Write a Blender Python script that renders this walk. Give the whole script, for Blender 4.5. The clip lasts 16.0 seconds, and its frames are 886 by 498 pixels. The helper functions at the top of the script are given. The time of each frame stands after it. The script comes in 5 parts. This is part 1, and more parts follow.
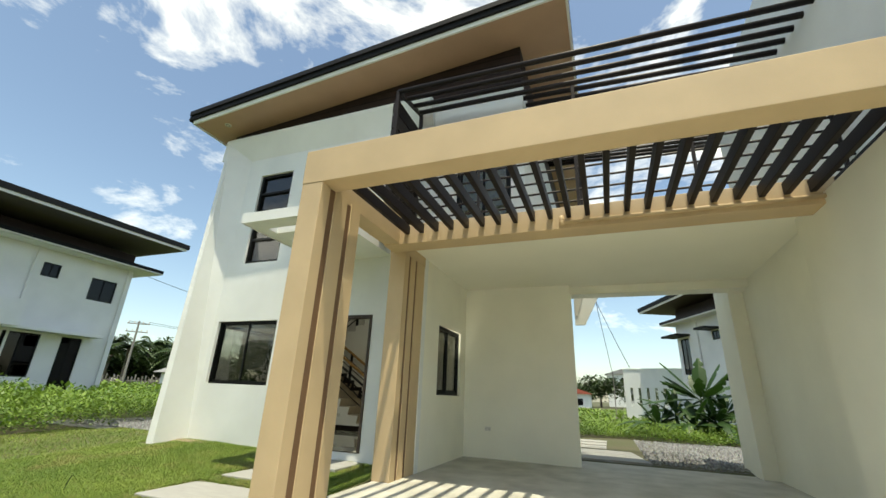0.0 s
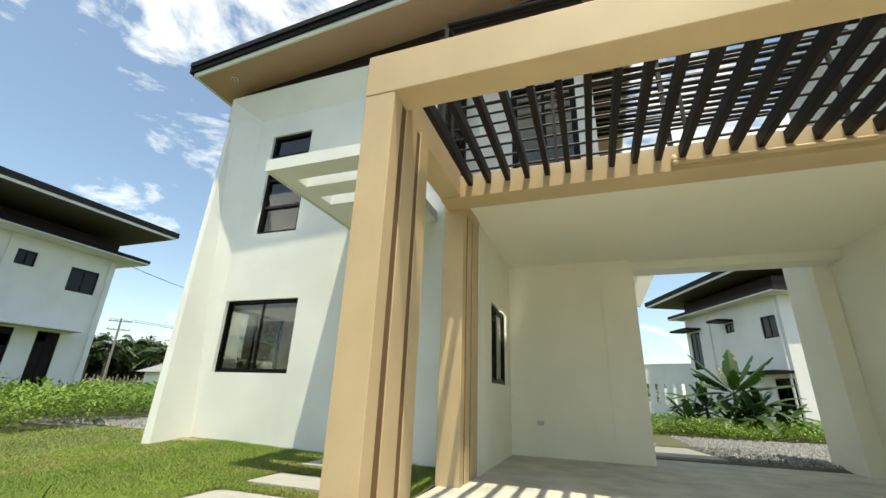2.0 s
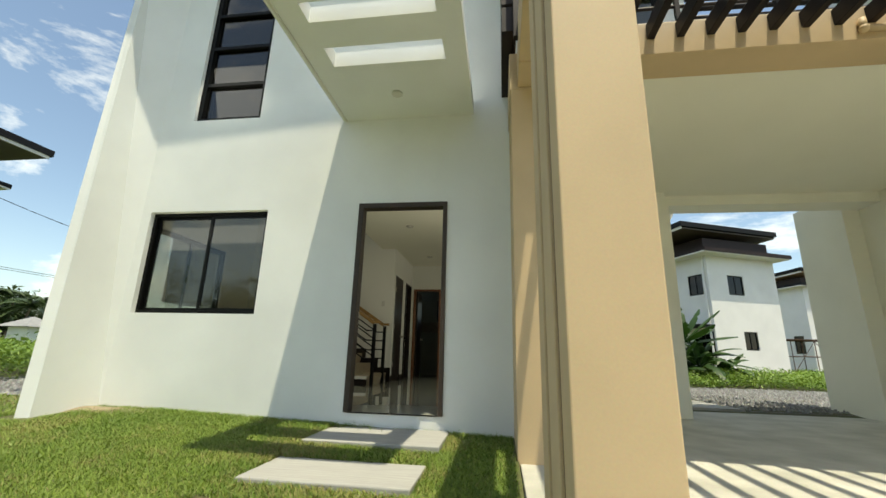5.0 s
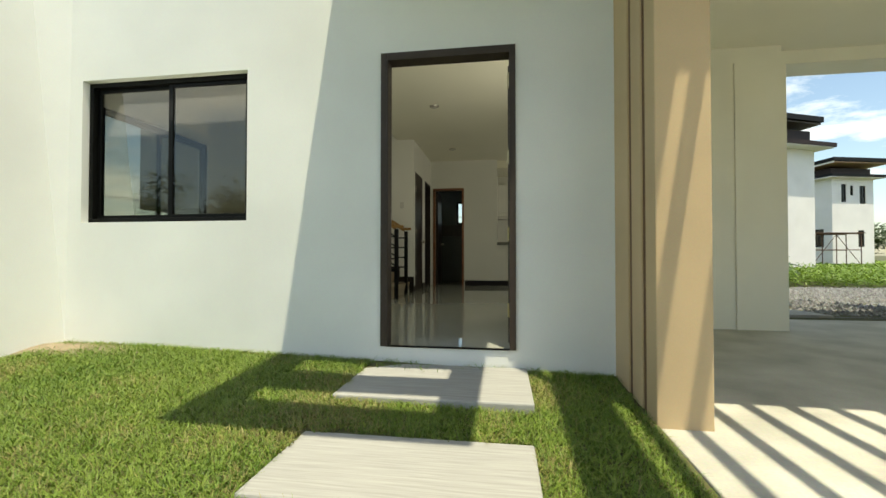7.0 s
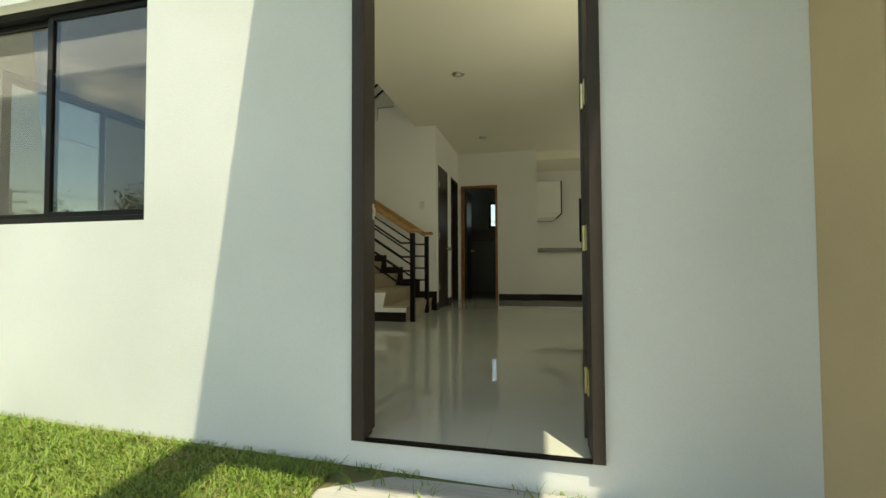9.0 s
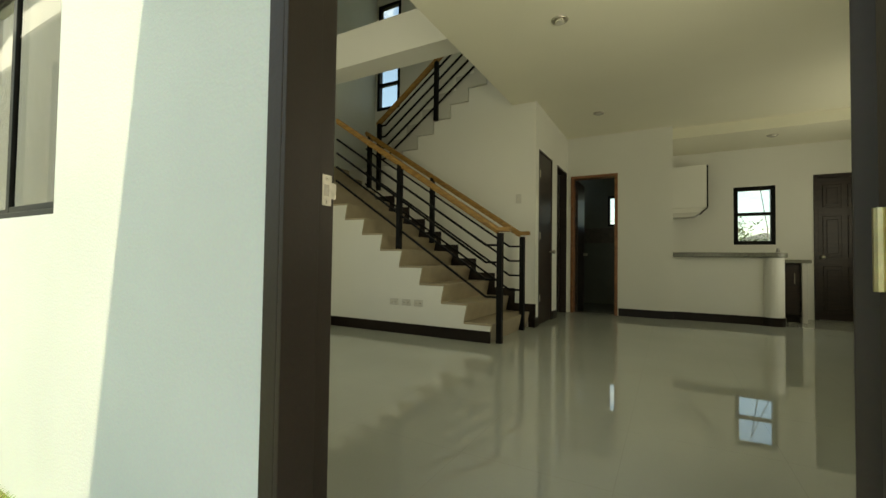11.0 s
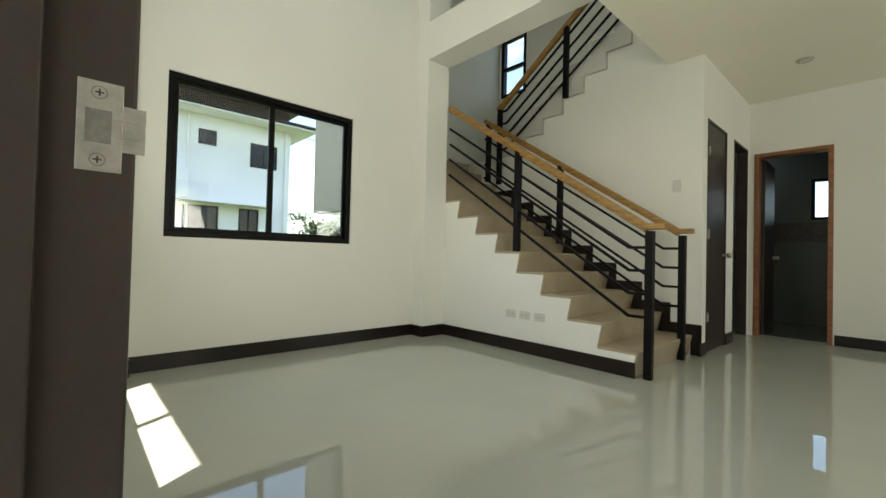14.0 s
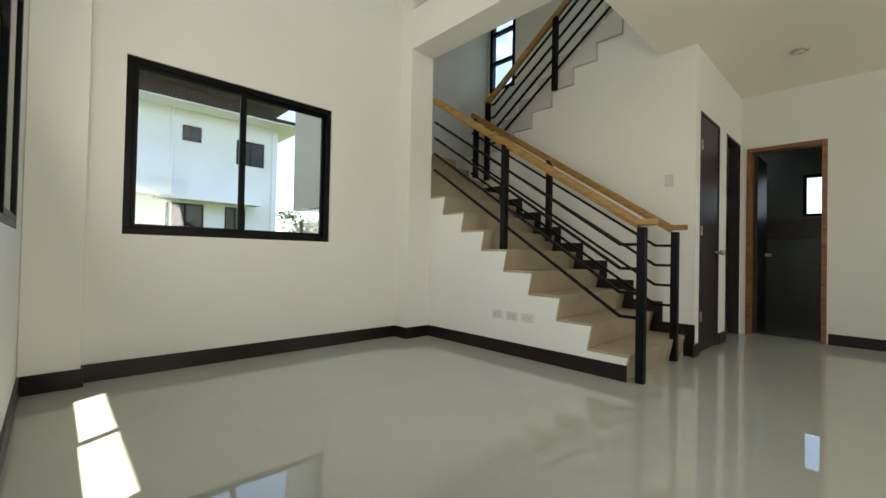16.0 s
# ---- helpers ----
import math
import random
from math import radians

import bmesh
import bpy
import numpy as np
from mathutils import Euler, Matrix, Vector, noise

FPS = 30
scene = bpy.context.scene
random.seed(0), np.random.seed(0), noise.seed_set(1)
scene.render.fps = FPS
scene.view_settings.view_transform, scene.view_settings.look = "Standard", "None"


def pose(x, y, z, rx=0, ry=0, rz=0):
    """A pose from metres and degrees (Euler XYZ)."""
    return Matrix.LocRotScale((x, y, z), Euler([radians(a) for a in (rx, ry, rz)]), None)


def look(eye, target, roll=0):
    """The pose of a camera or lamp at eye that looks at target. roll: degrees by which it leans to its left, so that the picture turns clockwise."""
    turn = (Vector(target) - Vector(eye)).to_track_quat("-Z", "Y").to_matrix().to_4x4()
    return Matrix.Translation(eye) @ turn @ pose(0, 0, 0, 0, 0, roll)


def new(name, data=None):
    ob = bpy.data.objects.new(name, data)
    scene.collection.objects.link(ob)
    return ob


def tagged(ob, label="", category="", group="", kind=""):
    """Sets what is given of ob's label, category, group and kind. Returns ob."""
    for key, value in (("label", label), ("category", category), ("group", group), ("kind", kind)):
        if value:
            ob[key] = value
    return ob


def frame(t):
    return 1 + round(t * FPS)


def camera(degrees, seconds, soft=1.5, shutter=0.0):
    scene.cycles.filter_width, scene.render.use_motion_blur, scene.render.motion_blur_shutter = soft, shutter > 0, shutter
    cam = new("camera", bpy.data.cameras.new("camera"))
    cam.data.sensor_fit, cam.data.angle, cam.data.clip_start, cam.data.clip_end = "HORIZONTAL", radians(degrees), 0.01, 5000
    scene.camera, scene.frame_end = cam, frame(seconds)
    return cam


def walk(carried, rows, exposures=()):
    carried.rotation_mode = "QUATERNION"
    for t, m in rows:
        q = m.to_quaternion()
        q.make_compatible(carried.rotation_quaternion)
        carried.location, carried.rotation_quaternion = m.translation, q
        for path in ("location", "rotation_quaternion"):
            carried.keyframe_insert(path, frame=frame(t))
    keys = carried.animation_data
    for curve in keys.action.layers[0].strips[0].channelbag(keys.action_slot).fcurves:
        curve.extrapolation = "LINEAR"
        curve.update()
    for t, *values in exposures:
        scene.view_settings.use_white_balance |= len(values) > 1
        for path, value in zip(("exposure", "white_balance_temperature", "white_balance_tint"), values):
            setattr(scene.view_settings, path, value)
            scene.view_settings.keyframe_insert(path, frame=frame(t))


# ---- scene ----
cam = camera(94.4, 16.0)
PATH = [
    (0, (0.584, -0.035, 1.119), (-0.112, 1.716, 1.789), 2.5),
    (0.5, (0.238, 0.124, 1.043), (-0.46, 1.874, 1.714), 2.3),
    (1, (-0.107, 0.32, 0.972), (-0.798, 2.074, 1.639), 2.3),
    (1.5, (-0.419, 0.542, 0.949), (-1.097, 2.304, 1.611), 2.1),
    (2, (-0.795, 0.748, 0.907), (-1.434, 2.519, 1.581), 2.1),
    (2.5, (-1.071, 0.887, 0.9), (-1.627, 2.681, 1.588), 2.1),
    (3, (-1.399, 1.128, 0.88), (-1.875, 2.954, 1.543), 1.8),
    (3.2, (-1.527, 1.225, 0.877), (-1.991, 3.054, 1.542), 1.8),
    (5.3, (-2.735, 2.187, 0.747), (-2.986, 4.131, 1.146), 0.9),
    (5.5, (-2.815, 2.307, 0.734), (-3.06, 4.275, 0.99), 0.4),
    (6, (-2.98, 2.575, 0.841), (-3.238, 4.558, 0.876), 0.2),
    (6.5, (-3.126, 2.858, 0.865), (-3.423, 4.836, 0.896), 0.1),
    (7, (-3.248, 3.213, 0.871), (-3.536, 5.192, 0.904), 0.0),
    (7.5, (-3.345, 3.545, 0.872), (-3.645, 5.522, 0.91), -0.1),
    (8, (-3.389, 3.89, 0.896), (-3.718, 5.862, 0.95), -0.1),
    (8.5, (-3.389, 4.213, 0.93), (-3.76, 6.178, 0.963), -0.3),
    (8.7, (-3.389, 4.358, 0.936), (-3.786, 6.317, 0.981), -0.3),
    (10.8, (-3.426, 5.549, 0.989), (-4.321, 7.336, 1.059), 0.6),
    (11, (-3.428, 5.613, 1.01), (-4.391, 7.365, 1.066), 0.8),
    (11.5, (-3.472, 5.844, 1.008), (-4.587, 7.504, 1.052), 0.9),
    (12, (-3.517, 5.998, 1.065), (-4.723, 7.593, 1.098), 1.3),
    (12.5, (-3.574, 6.096, 1.064), (-4.857, 7.631, 1.100), 1.5),
    (13, (-3.648, 6.171, 1.051), (-5.044, 7.603, 1.078), 1.6),
    (13.5, (-3.682, 6.225, 1.071), (-5.143, 7.591, 1.096), 1.5),
    (14, (-3.690, 6.279, 1.071), (-5.165, 7.630, 1.105), 1.4),
    (14.5, (-3.688, 6.326, 1.071), (-5.162, 7.677, 1.104), 1.2),
    (15, (-3.708, 6.375, 1.077), (-5.169, 7.741, 1.110), 1.5),
    (15.5, (-3.733, 6.414, 1.066), (-5.183, 7.791, 1.096), 1.4),
    (16, (-3.768, 6.455, 1.069), (-5.217, 7.834, 1.097), 1.2),
]
EXPOSURES = [(0.0, 0.68, 7600, 2), (3.0, 0.84, 7650, 2), (5.5, 0.65, 7750, 2), (8.5, 1.0, 8050, 0), (11.0, 1.34, 8700, -4), (12.5, 1.98, 8200, -1), (14.0, 2.12, 7000, 6), (16.0, 2.06, 6900, 10)]
walk(cam, [(t, look(eye, target, roll)) for t, eye, target, roll in PATH], EXPOSURES)

# ---- world, sun and exposure ----
SUN_TO = Vector((-0.148, 0.238, -1.0)).normalized()
SUN_EL = math.asin(-SUN_TO.z)
SUN_AZ = math.atan2(-SUN_TO.x, -SUN_TO.y)
world = bpy.data.worlds.new("sky")
scene.world = world
world.use_nodes = True
wn, wl = world.node_tree.nodes, world.node_tree.links
wn.clear()
w_out = wn.new("ShaderNodeOutputWorld")
w_bg = wn.new("ShaderNodeBackground")
w_bg.inputs["Strength"].default_value = 0.14
w_sky = wn.new("ShaderNodeTexSky")
w_sky.sky_type = "NISHITA"
w_sky.sun_disc = False
w_sky.sun_elevation = SUN_EL
w_sky.sun_rotation = SUN_AZ
w_sky.air_density = 1.0
w_sky.ozone_density = 2.2
w_sky.dust_density = 1.0
w_co = wn.new("ShaderNodeTexCoord")
w_map = wn.new("ShaderNodeMapping")
w_map.inputs["Scale"].default_value = (1.0, 1.0, 2.4)
w_map.inputs["Location"].default_value = (0.35, 0.2, 0.1)
w_n = wn.new("ShaderNodeTexNoise")
w_n.inputs["Scale"].default_value = 2.2
w_n.inputs["Detail"].default_value = 9.0
w_n.inputs["Roughness"].default_value = 0.62
w_n.inputs["Distortion"].default_value = 0.35
w_r = wn.new("ShaderNodeValToRGB")
w_r.color_ramp.elements[0].position = 0.52
w_r.color_ramp.elements[1].position = 0.70
w_mix = wn.new("ShaderNodeMix")
w_mix.data_type = "RGBA"
w_mix.inputs["B"].default_value = (9.0, 9.0, 8.9, 1)
wl.new(w_co.outputs["Generated"], w_map.inputs["Vector"])
wl.new(w_map.outputs["Vector"], w_n.inputs["Vector"])
wl.new(w_n.outputs["Fac"], w_r.inputs["Fac"])
wl.new(w_r.outputs["Color"], w_mix.inputs["Factor"])
wl.new(w_sky.outputs["Color"], w_mix.inputs["A"])
wl.new(w_mix.outputs["Result"], w_bg.inputs["Color"])
wl.new(w_bg.outputs["Background"], w_out.inputs["Surface"])

sun = new("sun", bpy.data.lights.new("sun", "SUN"))
sun.data.energy = 3.3
sun.data.angle = radians(0.55)
sun.data.color = (1.0, 0.95, 0.86)
sun.matrix_world = Matrix.Translation((4, -6, 30)) @ SUN_TO.to_track_quat("-Z", "Y").to_matrix().to_4x4()


def window_light(name, at, toward, width, height, watts):
    """Sky light that comes in through a window's opening."""
    ob = new(name, bpy.data.lights.new(name, "AREA"))
    ob.data.shape, ob.data.size, ob.data.size_y, ob.data.energy = "RECTANGLE", width, height, watts
    ob.data.color = (1.0, 0.985, 0.95)
    ob.matrix_world = look(at, [a + b for a, b in zip(at, toward)])


window_light("daylight_front_window", (-5.99, 6.36, 1.75), (0, 1, 0.35), 1.3, 1.0, 2.8)
window_light("daylight_upper_window", (-5.98, 6.36, 4.62), (0, 1, -0.35), 0.8, 1.9, 4.6)
window_light("daylight_side_window", (-2.46, 7.57, 1.72), (-1, 0.3, 0.45), 1.1, 1.05, 8.5)
window_light("daylight_kitchen_side", (-0.69, 11.7, 1.7), (-1, 0.1, 0.3), 1.2, 1.2, 6.2)


# ---- materials ----
def material(name, base, rough=0.6, vary=0.12, scale=6.0, bump=0.15, fine=180.0, metal=0.0, tint=None, spec=0.5, coat=0.0, per_piece=0.0):
    """A surface with stains at one scale, grain at another, and a fine relief."""
    m = bpy.data.materials.new(name)
    m.use_nodes = True
    n, l = m.node_tree.nodes, m.node_tree.links
    b = n["Principled BSDF"]
    b.inputs["Roughness"].default_value = rough
    b.inputs["Metallic"].default_value = metal
    b.inputs["Specular IOR Level"].default_value = spec
    b.inputs["Coat Weight"].default_value = coat
    co = n.new("ShaderNodeTexCoord")
    big = n.new("ShaderNodeTexNoise")
    big.inputs["Scale"].default_value = scale
    big.inputs["Detail"].default_value = 5.0
    small = n.new("ShaderNodeTexNoise")
    small.inputs["Scale"].default_value = fine
    small.inputs["Detail"].default_value = 3.0
    ramp = n.new("ShaderNodeMix")
    ramp.data_type = "RGBA"
    other = tint or tuple(c * (1 - vary) for c in base)
    ramp.inputs["A"].default_value = (*[min(1, c * (1 + vary * 0.35)) for c in base], 1)
    ramp.inputs["B"].default_value = (*other, 1)
    shape = n.new("ShaderNodeMapRange")
    shape.inputs["From Min"].default_value = 0.32
    shape.inputs["From Max"].default_value = 0.72
    grain = n.new("ShaderNodeMix")
    grain.data_type = "RGBA"
    grain.blend_type = "MULTIPLY"
    grain.inputs["Factor"].default_value = min(1.0, vary * 1.2)
    bp = n.new("ShaderNodeBump")
    bp.inputs["Strength"].default_value = bump
    bp.inputs["Distance"].default_value = 0.004
    for tex in (big, small):
        l.new(co.outputs["Object"], tex.inputs["Vector"])
    l.new(big.outputs["Fac"], shape.inputs["Value"])
    l.new(shape.outputs["Result"], ramp.inputs["Factor"])
    l.new(ramp.outputs["Result"], grain.inputs["A"])
    l.new(small.outputs["Color"], grain.inputs["B"])
    last = grain.outputs["Result"]
    if per_piece:
        geo = n.new("ShaderNodeNewGeometry")
        hsv = n.new("ShaderNodeHueSaturation")
        rng = n.new("ShaderNodeMapRange")
        rng.inputs["To Min"].default_value = 1 - per_piece
        rng.inputs["To Max"].default_value = 1 + per_piece
        l.new(geo.outputs["Random Per Island"], rng.inputs["Value"])
        l.new(rng.outputs["Result"], hsv.inputs["Value"])
        l.new(last, hsv.inputs["Color"])
        last = hsv.outputs["Color"]
    l.new(last, b.inputs["Base Color"])
    l.new(small.outputs["Fac"], bp.inputs["Height"])
    l.new(bp.outputs["Normal"], b.inputs["Normal"])
    return m


def glass(name, tint=(0.96, 0.97, 0.96), mirror=0.04):
    """Thin window glass: mostly clear, with a mirror share by Fresnel."""
    m = bpy.data.materials.new(name)
    m.use_nodes = True
    n, l = m.node_tree.nodes, m.node_tree.links
    n.clear()
    out = n.new("ShaderNodeOutputMaterial")
    mix = n.new("ShaderNodeMixShader")
    clear = n.new("ShaderNodeBsdfTransparent")
    clear.inputs["Color"].default_value = (*tint, 1)
    gloss = n.new("ShaderNodeBsdfGlossy")
    gloss.inputs["Roughness"].default_value = 0.01
    lw = n.new("ShaderNodeLayerWeight")
    lw.inputs["Blend"].default_value = 0.5
    pw = n.new("ShaderNodeMath")
    pw.operation = "POWER"
    pw.inputs[1].default_value = 3.5
    ma = n.new("ShaderNodeMath")
    ma.operation = "MULTIPLY_ADD"
    ma.inputs[1].default_value = 0.8
    ma.inputs[2].default_value = mirror
    l.new(lw.outputs["Facing"], pw.inputs[0])
    l.new(pw.outputs[0], ma.inputs[0])
    l.new(ma.outputs[0], mix.inputs["Fac"])
    l.new(clear.outputs["BSDF"], mix.inputs[1])
    l.new(gloss.outputs["BSDF"], mix.inputs[2])
    l.new(mix.outputs["Shader"], out.inputs["Surface"])
    return m


def wood(name, dark, light, rough=0.4, along=(1, 1, 14), scale=3.0):
    """Wood with grain drawn out along one axis."""
    m = bpy.data.materials.new(name)
    m.use_nodes = True
    n, l = m.node_tree.nodes, m.node_tree.links
    b = n["Principled BSDF"]
    b.inputs["Roughness"].default_value = rough
    co = n.new("ShaderNodeTexCoord")
    mp = n.new("ShaderNodeMapping")
    mp.inputs["Scale"].default_value = along
    tex = n.new("ShaderNodeTexNoise")
    tex.inputs["Scale"].default_value = scale
    tex.inputs["Detail"].default_value = 7.0
    tex.inputs["Distortion"].default_value = 0.6
    ramp = n.new("ShaderNodeValToRGB")
    ramp.color_ramp.elements[0].position = 0.35
    ramp.color_ramp.elements[0].color = (*dark, 1)
    ramp.color_ramp.elements[1].position = 0.68
    ramp.color_ramp.elements[1].color = (*light, 1)
    bp = n.new("ShaderNodeBump")
    bp.inputs["Strength"].default_value = 0.12
    bp.inputs["Distance"].default_value = 0.003
    l.new(co.outputs["Object"], mp.inputs["Vector"])
    l.new(mp.outputs["Vector"], tex.inputs["Vector"])
    l.new(tex.outputs["Fac"], ramp.inputs["Fac"])
    l.new(ramp.outputs["Color"], b.inputs["Base Color"])
    l.new(tex.outputs["Fac"], bp.inputs["Height"])
    l.new(bp.outputs["Normal"], b.inputs["Normal"])
    return m


def tile_floor(name):
    """Polished porcelain tiles 0.6 m wide with hairline joints and faint clouding."""
    m = material(name, (0.45, 0.465, 0.41), rough=0.012, vary=0.05, scale=1.6, bump=0.0, fine=60.0, spec=0.95)
    n, l = m.node_tree.nodes, m.node_tree.links
    b = n["Principled BSDF"]
    link = b.inputs["Base Color"].links[0]
    src = link.from_socket
    co = n.new("ShaderNodeTexCoord")
    br = n.new("ShaderNodeTexBrick")
    br.offset = 0.0
    br.inputs["Scale"].default_value = 1.0
    br.inputs["Brick Width"].default_value = 0.6
    br.inputs["Row Height"].default_value = 0.6
    br.inputs["Mortar Size"].default_value = 0.0012
    br.inputs["Mortar Smooth"].default_value = 0.3
    mx = n.new("ShaderNodeMix")
    mx.data_type = "RGBA"
    mx.inputs["B"].default_value = (0.38, 0.39, 0.345, 1)
    l.new(co.outputs["Object"], br.inputs["Vector"])
    l.new(br.outputs["Fac"], mx.inputs["Factor"])
    l.new(src, mx.inputs["A"])
    l.new(mx.outputs["Result"], b.inputs["Base Color"])
    return m


def leaf_material(name, base, tip, trans=0.25):
    m = bpy.data.materials.new(name)
    m.use_nodes = True
    n, l = m.node_tree.nodes, m.node_tree.links
    b = n["Principled BSDF"]
    b.inputs["Roughness"].default_value = 0.5
    b.inputs["Transmission Weight"].default_value = 0.0
    out = n["Material Output"]
    geo = n.new("ShaderNodeNewGeometry")
    mx = n.new("ShaderNodeMix")
    mx.data_type = "RGBA"
    mx.inputs["A"].default_value = (*base, 1)
    mx.inputs["B"].default_value = (*tip, 1)
    co = n.new("ShaderNodeTexCoord")
    tex = n.new("ShaderNodeTexNoise")
    tex.inputs["Scale"].default_value = 0.9
    tex.inputs["Detail"].default_value = 4.0
    add = n.new("ShaderNodeMath")
    add.operation = "MULTIPLY_ADD"
    add.inputs[1].default_value = 0.6
    tl = n.new("ShaderNodeBsdfTranslucent")
    ms = n.new("ShaderNodeMixShader")
    ms.inputs["Fac"].default_value = trans
    sub = n.new("ShaderNodeMath")
    sub.operation = "SUBTRACT"
    sub.inputs[1].default_value = 0.28
    l.new(co.outputs["Object"], tex.inputs["Vector"])
    l.new(geo.outputs["Random Per Island"], add.inputs[0])
    l.new(tex.outputs["Fac"], add.inputs[2])
    l.new(add.outputs[0], sub.inputs[0])
    l.new(sub.outputs[0], mx.inputs["Factor"])
    l.new(mx.outputs["Result"], b.inputs["Base Color"])
    l.new(mx.outputs["Result"], tl.inputs["Color"])
    l.new(b.outputs["BSDF"], ms.inputs[1])
    l.new(tl.outputs["BSDF"], ms.inputs[2])
    l.new(ms.outputs["Shader"], out.inputs["Surface"])
    return m


WHITE = material("white_render", (0.805, 0.825, 0.795), rough=0.75, vary=0.085, scale=1.1, bump=0.2, fine=120)
HOUSE_WHITE = material("neighbour_white_render", (0.82, 0.805, 0.79), rough=0.75, vary=0.07, scale=1.0, bump=0.2, fine=90)
WHITE_IN = material("cream_wall_paint", (0.82, 0.815, 0.755), rough=0.6, vary=0.03, scale=1.1, bump=0.12, fine=140)
CEIL = material("ceiling_paint", (0.87, 0.845, 0.70), rough=0.7, vary=0.03, scale=1.0, bump=0.08, fine=140)
CREAM = material("cream_render", (0.88, 0.865, 0.74), rough=0.75, vary=0.06, scale=1.1, bump=0.2, fine=120)
TAN = material("tan_paint", (0.60, 0.445, 0.26), rough=0.6, vary=0.12, scale=1.6, bump=0.04, fine=120)
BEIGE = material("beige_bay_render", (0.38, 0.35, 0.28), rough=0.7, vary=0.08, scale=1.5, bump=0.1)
TAN_DARK = material("brown_groove_paint", (0.17, 0.092, 0.045), rough=0.7, vary=0.1, scale=2.0, bump=0.2, fine=150)
SOFFIT = material("soffit_board", (0.47, 0.31, 0.21), rough=0.6, vary=0.08, scale=1.5, bump=0.05)
BROWN = material("dark_brown_cladding", (0.028, 0.016, 0.015), spec=0.3, rough=0.6, vary=0.2, scale=2.0, bump=0.1)
FASCIA = material("black_metal_fascia", (0.010, 0.010, 0.011), spec=0.2, rough=0.6, vary=0.2, scale=4.0, bump=0.0, fine=14)
STEEL = material("dark_brown_steel", (0.017, 0.012, 0.011), spec=0.25, rough=0.5, vary=0.2, scale=9.0, bump=0.06)
BLACK = material("black_metal", (0.004, 0.0035, 0.0035), spec=0.15, rough=0.42, vary=0.2, scale=9.0, bump=0.04)
FRAME = material("black_aluminium", (0.003, 0.0035, 0.003), spec=0.15, rough=0.4, vary=0.2, scale=8.0, bump=0.03)
DOOR_PAINT = material("dark_brown_door_paint", (0.060, 0.045, 0.036), spec=0.25, rough=0.5, vary=0.18, scale=3.0, bump=0.15, fine=90)
DOOR_WOOD = wood("dark_stained_door_wood", (0.014, 0.008, 0.006), (0.034, 0.02, 0.014), rough=0.42)
RED_WOOD = wood("reddish_frame_wood", (0.20, 0.075, 0.03), (0.33, 0.14, 0.06), rough=0.4)
RAIL_WOOD = wood("oiled_handrail_wood", (0.22, 0.11, 0.022), (0.40, 0.22, 0.055), rough=0.4, along=(2, 14, 14))
BASEBOARD = material("dark_baseboard_tile", (0.014, 0.008, 0.006), spec=0.35, rough=0.3, vary=0.25, scale=5.0, bump=0.04)
TREAD = material("tan_stair_tile", (0.42, 0.35, 0.24), rough=0.4, vary=0.12, scale=7.0, bump=0.08)
CONCRETE = material("concrete_floor", (0.60, 0.59, 0.52), rough=0.8, vary=0.25, scale=2.2, bump=0.35, fine=70, tint=(0.43, 0.425, 0.36))
SLAB = wood("broomed_concrete", (0.30, 0.30, 0.28), (0.385, 0.385, 0.36), rough=0.9, along=(1.5, 40, 1), scale=2.4)
FLOOR = tile_floor("polished_porcelain")
SOIL = material("field_soil", (0.12, 0.105, 0.06), rough=0.95, vary=0.5, scale=0.35, bump=0.6, fine=25, tint=(0.09, 0.12, 0.03))
LAWN_SOIL = material("lawn_soil", (0.10, 0.125, 0.038), rough=0.95, vary=0.4, scale=2.5, bump=0.6, fine=60, tint=(0.12, 0.10, 0.045))
GRAVEL = material("grey_gravel", (0.33, 0.335, 0.33), rough=0.9, vary=0.45, scale=16, bump=0.8, fine=45, per_piece=0.35)
DIRT = material("bare_sandy_soil", (0.40, 0.32, 0.215), rough=0.95, vary=0.35, scale=6, bump=0.7, fine=60)
CHROME = material("satin_steel", (0.66, 0.62, 0.54), rough=0.5, vary=0.22, scale=60, bump=0.04, fine=500, metal=1.0)
# Duller scratched steel, darkened to read as the shade of small recesses.
STRIKE_HOLE = material("scratched_recess_steel", (0.42, 0.39, 0.34), rough=0.4, vary=0.3, scale=120, bump=0.1, fine=600, metal=0.7)
BRASS = material("pale_brass", (0.70, 0.60, 0.36), rough=0.35, vary=0.15, scale=30, bump=0.05, metal=1.0)
PLASTIC = material("white_plastic", (0.64, 0.63, 0.58), rough=0.4, vary=0.03, scale=10, bump=0.02)
GRANITE = material("grey_green_granite", (0.26, 0.26, 0.21), rough=0.25, vary=0.35, scale=60, bump=0.02, fine=220)
BATH_TILE = material("grey_bathroom_tile", (0.13, 0.138, 0.115), rough=0.25, vary=0.06, scale=3, bump=0.02)
BATH_BAND = material("brown_tile_band", (0.10, 0.08, 0.06), rough=0.3, vary=0.4, scale=20, bump=0.05)
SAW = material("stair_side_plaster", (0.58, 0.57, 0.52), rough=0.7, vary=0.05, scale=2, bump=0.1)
GREY_ROOF = material("grey_metal_roof", (0.30, 0.30, 0.29), rough=0.5, vary=0.15, scale=2, bump=0.1)
RED_ROOF = material("red_metal_roof", (0.42, 0.10, 0.06), rough=0.5, vary=0.15, scale=2, bump=0.1)
POLE = material("weathered_pole", (0.30, 0.28, 0.25), rough=0.8, vary=0.3, scale=5, bump=0.3)
